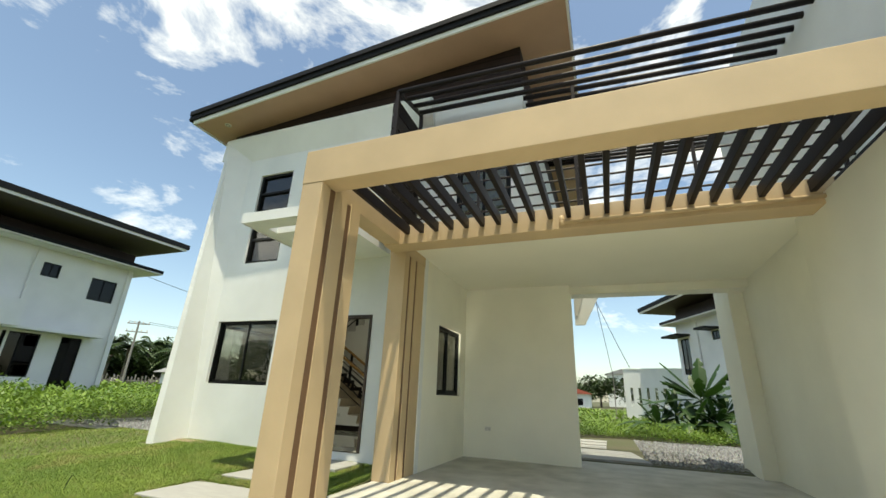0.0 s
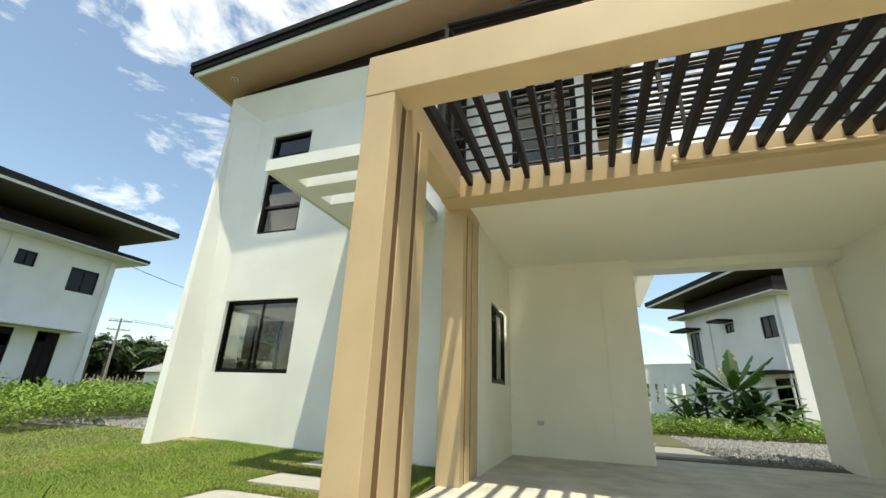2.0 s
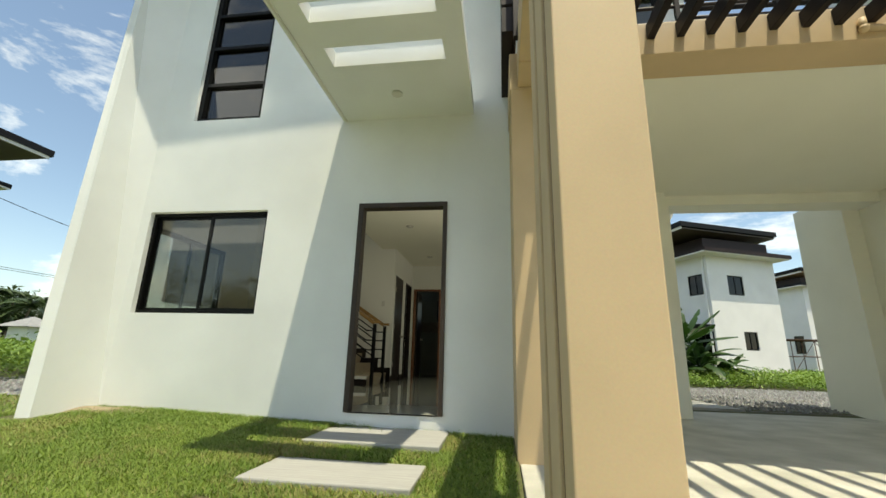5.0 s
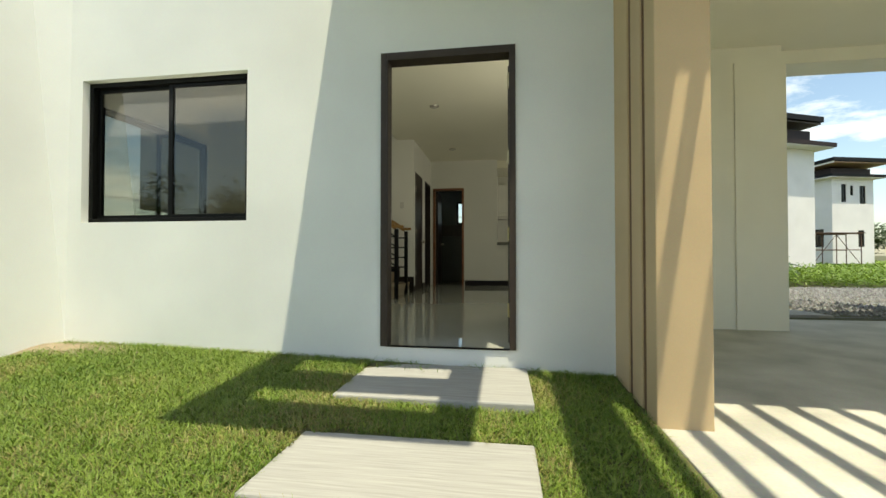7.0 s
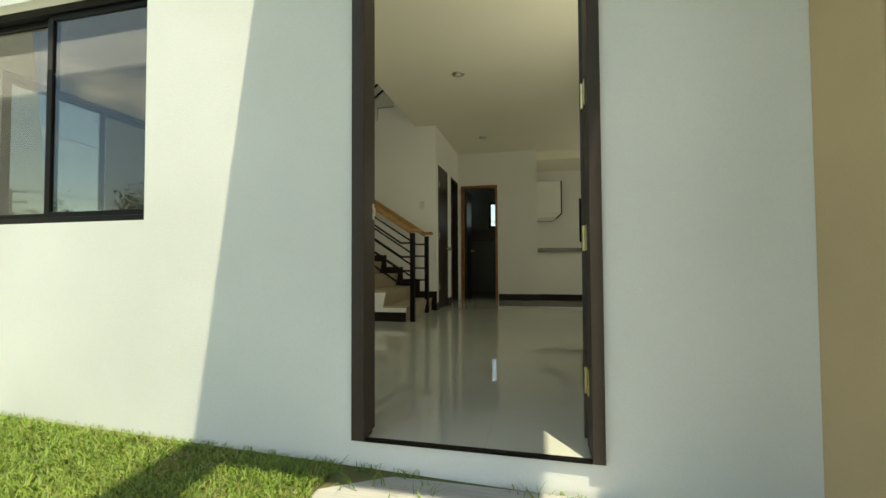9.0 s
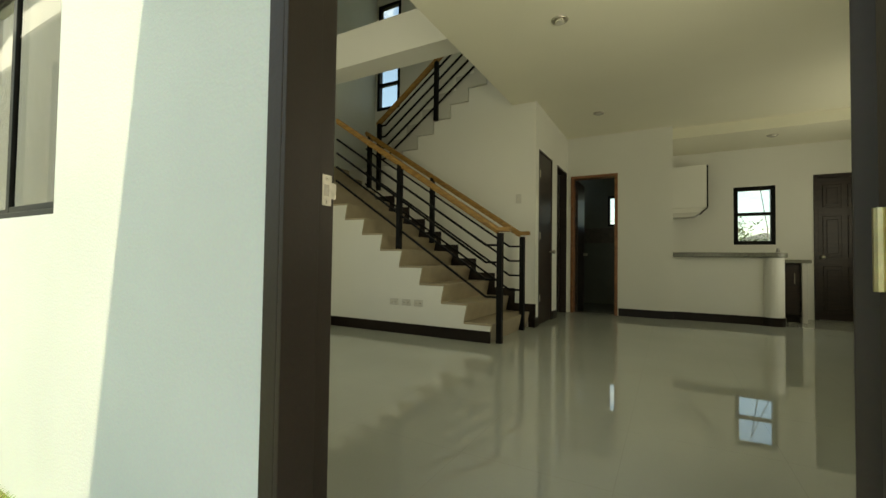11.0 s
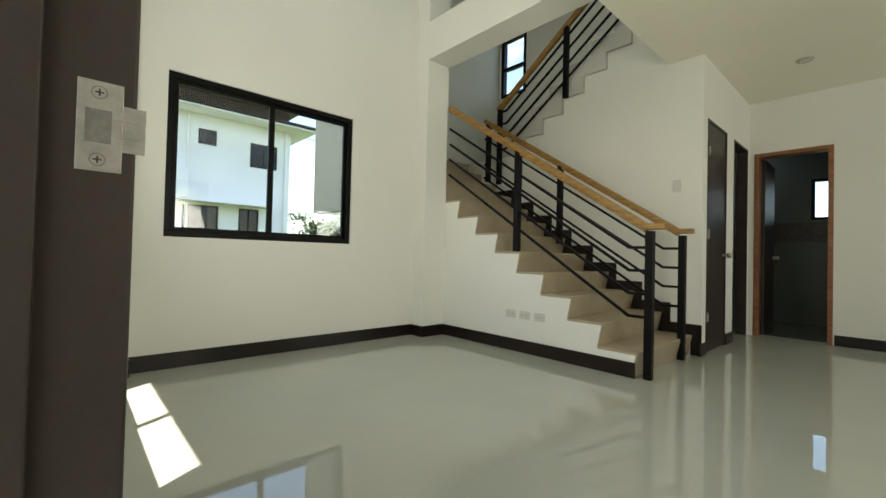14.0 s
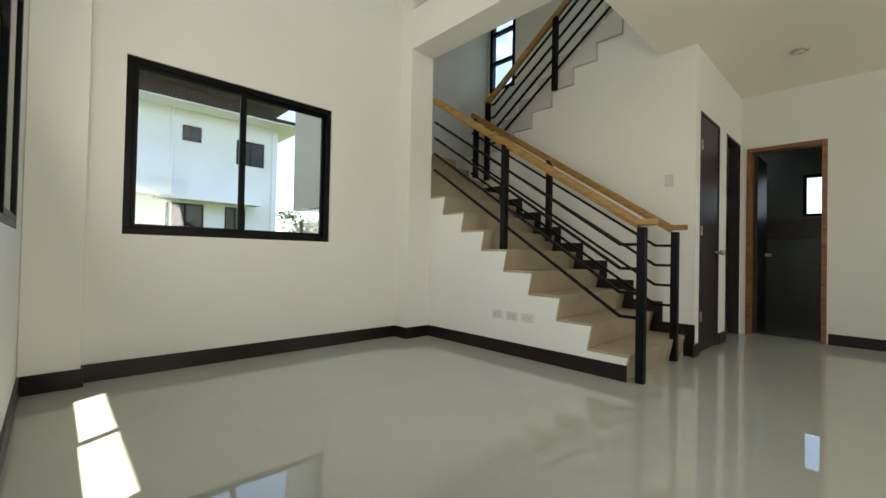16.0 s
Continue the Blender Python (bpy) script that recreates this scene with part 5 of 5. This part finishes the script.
def banana(x, y, z):
    t = thing("banana_plant", "clump of banana plants with long torn dark green leaves", "plant", (x, y, z))
    rng = random.Random(7)
    tall = ((2.95, 0.95, 2.0, 0.27), (3.1, 0.12, 1.9, 0.24), (1.2, 1.3, 1.9, 0.26), (0.1, 1.12, 1.75, 0.26), (-0.45, 0.85, 1.9, 0.27), (0.35, 0.6, 1.6, 0.24), (1.9, 1.2, 1.3, 0.2), (2.7, 0.75, 1.6, 0.22), (-2.6, 0.5, 1.7, 0.23), (-1.2, 0.55, 1.7, 0.24), (-0.2, 0.3, 1.8, 0.24), (2.2, 0.4, 1.6, 0.22), (-1.7, 0.9, 1.3, 0.2), (3.6, 0.6, 1.5, 0.2))
    for k, (dx, dy, hh) in enumerate(((0, 0, 1.25), (0.7, 0.3, 0.8), (-0.75, 0.2, 0.7), (0.25, -0.5, 0.5), (-0.4, -0.5, 0.35), (1.1, -0.3, 0.4), (-1.3, -0.2, 0.3))):
        top = Vector((x + dx * 1.1, y + dy * 1.1, z + hh))
        part("stem", rod((x + dx, y + dy, z), top, 0.1, 10, 0.045), BANANA, t)
        if k == 0:
            for yaw, el, ln, wd in tall:
                part("leaf", banana_leaf(top, yaw, el, ln, wd, rng.uniform(0.12, 0.25), rng), BANANA, t)
            continue
        for j in range(17):
            yaw, el = j * 2.4 + k * 1.3 + rng.uniform(-0.3, 0.3), rng.uniform(0.35, 1.4)
            leaf = banana_leaf(top, yaw, el, rng.uniform(1.0, 1.75), rng.uniform(0.10, 0.19), rng.uniform(0.2, 0.75), rng)
            part("leaf", leaf, YOUNG if (k == 2 and j in (1, 4)) else BANANA, t)


banana(3.6, 17.6, 0.05)


# ---- weeds, lawn and rear growth ----
def stuff(name, me, label, category):
    return tagged(new(name, me), label, category, "", "stuff")


def weed_field(name, x0, x1, y0, y1, n, seed, h0, h1, size, keep, label):
    rng = np.random.default_rng(seed)
    x, y = rng.uniform(x0, x1, n), rng.uniform(y0, y1, n)
    lump = np.array([noise.noise(Vector((a * 0.7, b * 0.7, seed))) for a, b in zip(x, y)])
    top = (h0 + (h1 - h0) * rng.random(n)) * (0.75 + 0.5 * lump)
    z = np.array([gz(a, b) for a, b in zip(x, y)]) + np.clip(top, 0.05, 2) * rng.random(n) ** 0.5
    p = np.stack([x, y, z], 1)
    p = p[[keep(a, b) for a, b in zip(x, y)]]
    stuff(name, leaf_cloud(name, p, size, WEED, seed), label, "weeds")


def edge(b):
    """Where the weeds of the field begin."""
    return -9.75 - 0.55 * max(0.0, b - 6.4) + 0.25 * math.sin(b * 2.3) + 0.15 * math.sin(b * 5.1)


weed_field("weed_field", -15, -9.6, -8, 16, 80000, 3, 0.45, 0.95, 0.09, lambda a, b: a < edge(b), "dense waist-high green weeds in the field")
weed_field("weed_field_middle", -30, -15, -8, 24, 40000, 8, 0.45, 1.0, 0.22, lambda a, b: not (-33 < a < -23.0 and 2.9 < b < 14.2), "dense green weeds around the neighbouring house")
weed_field("weed_field_far", -60, -30, -10, 60, 16000, 4, 0.5, 1.1, 0.5, lambda a, b: True, "far green weeds")
weed_field("rear_weeds", -0.5, 14, 14.8, 22, 90000, 5, 0.2, 0.62, 0.075, lambda a, b: b > 15.0 + 0.4 * math.sin(a * 1.7), "tangled green weeds behind the house")
weed_field("rear_weeds_far", -8, 40, 24, 60, 18000, 6, 0.1, 0.3, 0.3, lambda a, b: not (4.0 < a < 12 and 23 < b < 36), "low green growth on the far plots")


def lawn(name, x0, x1, y0, y1, n, seed, height, width, dry):
    rng = np.random.default_rng(seed)
    x, y = rng.uniform(x0, x1, n), rng.uniform(y0, y1, n)
    ok = np.ones(n, bool)
    ragged = 0.012 * np.sin(x * 31) + 0.012 * np.sin(y * 27 + x * 9)
    for y0_, y1_, x0_, x1_ in SLABS:
        ok &= ~((x > x0_ + ragged) & (x < x1_ + ragged) & (y > y0_ + ragged) & (y < y1_ + ragged))
    ok &= (y < 6.17) | ((x < -7.45) & (x > -9.5))
    ok &= (y > 6.17) | (y < 6.17 - np.where(x < -6.85, 0.75, 0.0) * (x > -7.25))
    x, y = x[ok], y[ok]
    g = np.array([gz(a, b) for a, b in zip(x, y)]) + 0.012
    patch = np.array([noise.noise(Vector((a * 1.3, b * 1.3, 4.0))) + 0.6 * noise.noise(Vector((a * 4.1, b * 4.1, 9.0))) for a, b in zip(x, y)])
    strip = ((x > -4.3) & (x < -2.95) & (y > 2.0)) * 0.30
    straw = rng.random(len(x)) < np.clip(0.06 + 0.65 * (patch + strip), 0.03, 0.55)
    for nm, pick, mat, lab in ((name, ~straw, GRASS, dry), (name + "_dry", straw, DRY_GRASS, "straw-coloured dry blades in the lawn")):
        stuff(nm, blades(nm, np.stack([x[pick], y[pick]], 1), g[pick], mat, seed, height, width), lab, "grass")


lawn("lawn_grass", -7.4, -2.5, 2.2, 6.18, 270000, 11, (0.014, 0.042), 0.0024, "short patchy green lawn grass")
lawn("lawn_grass_outer", -10.1, -2.5, -2.5, 6.72, 130000, 12, (0.014, 0.04), 0.0042, "short green lawn grass further out")


def tuft(x, y, seed):
    rng = np.random.default_rng(seed)
    n = 24
    a, r = rng.uniform(0, 6.28, n), rng.uniform(0, 0.14, n)
    xy = np.stack([x + r * np.cos(a), y + r * np.sin(a)], 1)
    ob = tagged(new("grass_tuft", blades("grass_tuft", xy, np.full(n, gz(x, y)), WEED, seed, (0.03, 0.075), 0.0025)), "taller grass tuft at the wall foot", "grass", "grass tufts", "stuff")


for k in range(9):
    tuft(-3.04 + 0.062 * k, 6.13 - 0.02 * (k % 3), 90 + k)
for k in range(14):
    tuft(-7.0 + 0.3 * k + 0.1 * math.sin(k * 5), 6.12 - 0.03 * (k % 3), 40 + k)


def dirt_patch():
    bm = bmesh.new()
    n = 26
    c = bm.verts.new((-6.8, 6.02, gz(-6.8, 6.02) + 0.045))
    ring = []
    for i in range(n):
        a = 2 * math.pi * i / n
        r = 1 + 0.25 * noise.noise(Vector((math.cos(a) * 2, math.sin(a) * 2, 3)))
        px, py = -6.75 + 0.75 * r * math.cos(a), min(6.19, 6.02 + 0.2 * r * math.sin(a))
        ring.append(bm.verts.new((px, py, gz(px, py) + 0.016)))
    for i in range(n):
        bm.faces.new((c, ring[i], ring[(i + 1) % n]))
    structure("ground_dirt", bm, DIRT, "bare sandy soil at the wall foot", "soil")


dirt_patch()


def stones(name, x0, x1, y0, y1, n, seed, lift, label):
    """Loose stones, each an uneven eight-faced lump."""
    rng = np.random.default_rng(seed)
    verts, faces = [], []
    base = np.array([(1, 0, 0), (-1, 0, 0), (0, 1, 0), (0, -1, 0), (0, 0, 1), (0, 0, -1)], float)
    tri = [(0, 2, 4), (2, 1, 4), (1, 3, 4), (3, 0, 4), (2, 0, 5), (1, 2, 5), (3, 1, 5), (0, 3, 5)]
    for i in range(n):
        x, y = rng.uniform(x0, x1), rng.uniform(y0, y1)
        s = rng.uniform(0.015, 0.05)
        v = base * s * rng.uniform(0.6, 1.3, (6, 1)) + np.array((x, y, gz(x, y) + lift))
        k = len(verts)
        verts += v.tolist()
        faces += [(a + k, b + k, c + k) for a, b, c in tri]
    me = bpy.data.meshes.new(name)
    me.from_pydata(verts, [], faces)
    me.materials.append(GRAVEL)
    stuff(name, me, label, "gravel")


stones("gravel_stones", 1.2, 6.8, 9.7, 15.0, 9000, 21, 0.0, "loose grey gravel behind the carport")
stones("gravel_stones_side", -11.5, -7.6, 6.7, 11.0, 8000, 22, 0.02, "loose grey gravel beside the lawn")


# ---- far trees, pole and fence ----
def palm(x, y, h, seed):
    rng = random.Random(seed)
    t = thing("coconut_palm", "tall coconut palm far across the field", "palm", (x, y, 0), "far palms")
    bend = rng.uniform(-0.8, 0.8)
    bm = bmesh.new()
    pts = [(x + bend * (i / 6) ** 2, y, h * i / 6) for i in range(7)]
    for i in range(6):
        add_rod(bm, pts[i], pts[i + 1], 0.22 - 0.02 * i, 8, 0.2 - 0.02 * i)
    part("trunk", bm, BARK, t)
    for j in range(15):
        yaw, el, ln = j * 2.4 + rng.random(), rng.uniform(-0.1, 1.2), rng.uniform(2.6, 3.6)
        bm = bmesh.new()
        rot = Matrix.Rotation(yaw, 3, "Z")
        prev = None
        for i in range(13):
            f = i / 12
            q = Vector((ln * f * math.cos(el), 0, ln * f * math.sin(el) - 2.0 * f * f))
            for sgn in (-1, 1):
                tip = q + Vector((0.35, sgn * 0.95 * math.sin(math.pi * (0.1 + 0.85 * f)), -0.35))
                w = Vector((0.17, 0, 0))
                bm.faces.new([bm.verts.new(Vector(pts[-1]) + rot @ v) for v in (q - w, q + w, tip)])
        part("frond", bm, TREE, t)


def tree(x, y, h, r, seed, label="dense dark green tree far off", n=2600, leaf=0.75):
    rng = np.random.default_rng(seed)
    t = thing("tree", label, "tree", (x, y, 0), "far trees")
    bm = rod((x, y, 0), (x, y, h * 0.5), 0.22, 8, 0.14)
    for k in range(5):
        a = k * 1.26
        add_rod(bm, (x, y, h * 0.35), (x + r * 0.6 * math.cos(a), y + r * 0.6 * math.sin(a), h * (0.6 + 0.06 * k)), 0.1, 6, 0.03)
    part("trunk", bm, BARK, t)
    c = rng.normal(0, 1, (14, 3)) * (r * 0.5, r * 0.5, h * 0.17) + (x, y, h * 0.52)
    p = c[rng.integers(0, 14, n)] + rng.normal(0, 1, (n, 3)) * (r * 0.24, r * 0.24, h * 0.085)
    ob = new("crown", leaf_cloud("crown", p, leaf, TREE, seed))
    ob.parent = t
    ob.matrix_parent_inverse = Matrix.Translation(t.location).inverted()


for k, (x, y, h) in enumerate(((-58, 37, 5.5), (-60, 41, 6.2), (-56, 42, 5), (-62, 45, 6), (-58, 48, 5.5), (-66, 40, 6.5), (-63, 50, 6), (-55, 46, 4.2), (-60, 36, 4.6))):
    palm(x, y, h, 60 + k)
for k, (x, y, h, r) in enumerate(((-66, 36, 7, 4), (-68, 44, 7, 5), (-70, 52, 8, 5), (-64, 58, 7, 5), (-60, 64, 7, 5), (60, 70, 7, 6), (70, 72, 8, 6), (56, 84, 7, 6), (-1, 95, 6, 6), (8, 100, 7, 7), (-9, 98, 6, 6), (-62, 38, 5, 5), (-57, 50, 5, 5), (-9, -22, 5, 3), (-20, -15, 5.5, 2.6), (2, -26, 6, 3), (-28, -15, 6.5, 3.2), (-35, -9, 6, 3.4), (-25, -24, 7, 4), (9, -22, 5, 3))):
    if y < 0:
        tree(x, y, h, r, 80 + k, "leafy green tree across the lane", 7000, 0.3)
    else:
        tree(x, y, h, r, 80 + k)


tree(-2.05, 18.6, 2.3, 0.75, 140, "leafy green shrub behind the kitchen", 3600, 0.1)


def utility_pole(x, y, h):
    t = thing("utility_pole", "grey utility pole with two crossarms", "utility pole", (x, y, 0))
    part("pole", rod((x, y, 0), (x, y, h), 0.14, 10, 0.09), POLE, t)
    for z in (h - 0.3, h - 1.2):
        arm = part("crossarm", add_bar(bmesh.new(), (x - 0.75, y - 0.75, z), (x + 0.75, y + 0.75, z), 0.09, 0.1), POLE, t)
        for s in (-0.68, -0.3, 0.3, 0.68):
            part("insulator", rod((x + s, y + s, z + 0.05), (x + s, y + s, z + 0.28), 0.06, 6), PLASTIC, arm)
    wire = thing("power_line", "thin power lines sagging from the pole", "cable", (x, y, h))
    for s in (-0.68, 0.68):
        bm = bmesh.new()
        pts = [(x + s + 40 * f, y + s + 42 * f, h - 0.05 - 3 * f * (1 - f) * 2) for f in [i / 10 for i in range(11)]]
        for a, b in zip(pts, pts[1:]):
            add_rod(bm, a, b, 0.02, 4)
        part("cable", bm, BLACK, wire)


utility_pole(-48.5, 31.2, 7.6)


def far_fence():
    t = thing("timber_fence", "weathered grey board fence at the field's edge", "fence", (-46, 33, 0))
    for i in range(46):
        f = i / 45
        x, y = -50 + 8 * f, 30 + 12 * f
        part("board", box(x - 0.09, x + 0.09, y - 0.02, y + 0.02, 0, 1.7 + 0.2 * math.sin(i * 2.3)), POLE, t)
    part("rail", add_bar(bmesh.new(), (-50, 30.03, 1.2), (-42, 42.03, 1.2), 0.04, 0.08), POLE, t)
    hut = thing("hut", "small pale hut with grey hipped roof", "hut", (-43, 31, 0))
    part("wall", box(-44.4, -42.4, 32.4, 34.4, 0, 2.2), WHITE, hut)
    bm = bmesh.new()
    bmesh.ops.create_cone(bm, cap_ends=True, segments=4, radius1=2.3, radius2=0.1, depth=0.9, matrix=pose(-43.4, 33.4, 2.65, 0, 0, 45))
    part("roof", bm, GREY_ROOF, hut)


far_fence()


def far_houses():
    for x, y, w, h, mat, lab in ((-6.5, 80, 8, 2.3, RED_ROOF, "far low house with a red roof"), (4.5, 120, 8, 8.0, GREY_ROOF, "far grey block of flats"), (16, 125, 9, 7.0, GREY_ROOF, "far grey block of flats")):
        t = thing("far_house", lab, "house", (x, y, 0))
        part("wall", box(x - w / 2, x + w / 2, y, y + 6, 0, h), WHITE, t)
        part("roof", prism([(x - w / 2 - 0.5, h), (x + w / 2 + 0.5, h), (x, h + 1.5)], "y", y - 0.5, y + 6.5), mat, t)
        for k in range(3):
            part("window", box(x - w / 2 + 1 + k * 2.4, x - w / 2 + 2 + k * 2.4, y - 0.03, y, h - 1.9, h - 0.8), FRAME, t)


far_houses()


def rear_eave():
    t = thing("eave_bracket", "white sloping eave corner outside the rear opening", "eave", (0.06, 9.56, 3.5), kind="structure")
    part("board", prism([(0.012, 3.5), (0.62, 3.5), (0.22, 2.72), (0.012, 2.72)], "y", 9.62, 9.72), WHITE, t)
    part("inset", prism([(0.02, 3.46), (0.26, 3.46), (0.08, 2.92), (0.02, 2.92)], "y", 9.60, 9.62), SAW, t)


rear_eave()


def cable(a, b, sag, r=0.012):
    t = thing("overhead_cable", "thin black overhead cable sagging to a house", "cable", a, "overhead cables")
    a, b = Vector(a), Vector(b)
    bm = bmesh.new()
    pts = [a.lerp(b, i / 12) - Vector((0, 0, sag * 4 * (i / 12) * (1 - i / 12))) for i in range(13)]
    for p, q in zip(pts, pts[1:]):
        add_rod(bm, p, q, r, 4)
    part("line", bm, BLACK, t)


cable((0.24, 31.6, 8.1), (0.96, 31.6, 2.85), 0.05, 0.018)
cable((0.24, 31.6, 8.1), (2.05, 31.5, 3.4), 0.08, 0.018)
cable((-23.6, 14.2, 6.95), (-26.0, 24.5, 6.9), 0.15, 0.016)


def guy_post(x, y, h):
    t = thing("fence_post", "thin grey post at the garden wall", "post", (x, y, 0))
    part("shaft", rod((x, y, 0), (x, y, h), 0.035, 8, 0.03), POLE, t)
    part("cap", rod((x, y, h), (x, y, h + 0.05), 0.045, 8), POLE, t)


guy_post(0.96, 31.6, 2.83)


def weed_stalk(x, y):
    """One tall dark blade standing out of the lawn."""
    t = thing("weed_stalk", "single dark weed stalk standing in the lawn", "weed", (x, y, gz(x, y)))
    z = gz(x, y)
    bm = bmesh.new()
    pts = [(x, y, z), (x + 0.01, y, z + 0.07), (x + 0.03, y + 0.005, z + 0.13), (x + 0.06, y + 0.01, z + 0.17)]
    for (a, b), r in zip(zip(pts, pts[1:]), (0.006, 0.009, 0.006)):
        add_rod(bm, a, b, r, 6, r * 0.6)
    part("stem", bm, TREE, t)


weed_stalk(-5.1, 3.3)
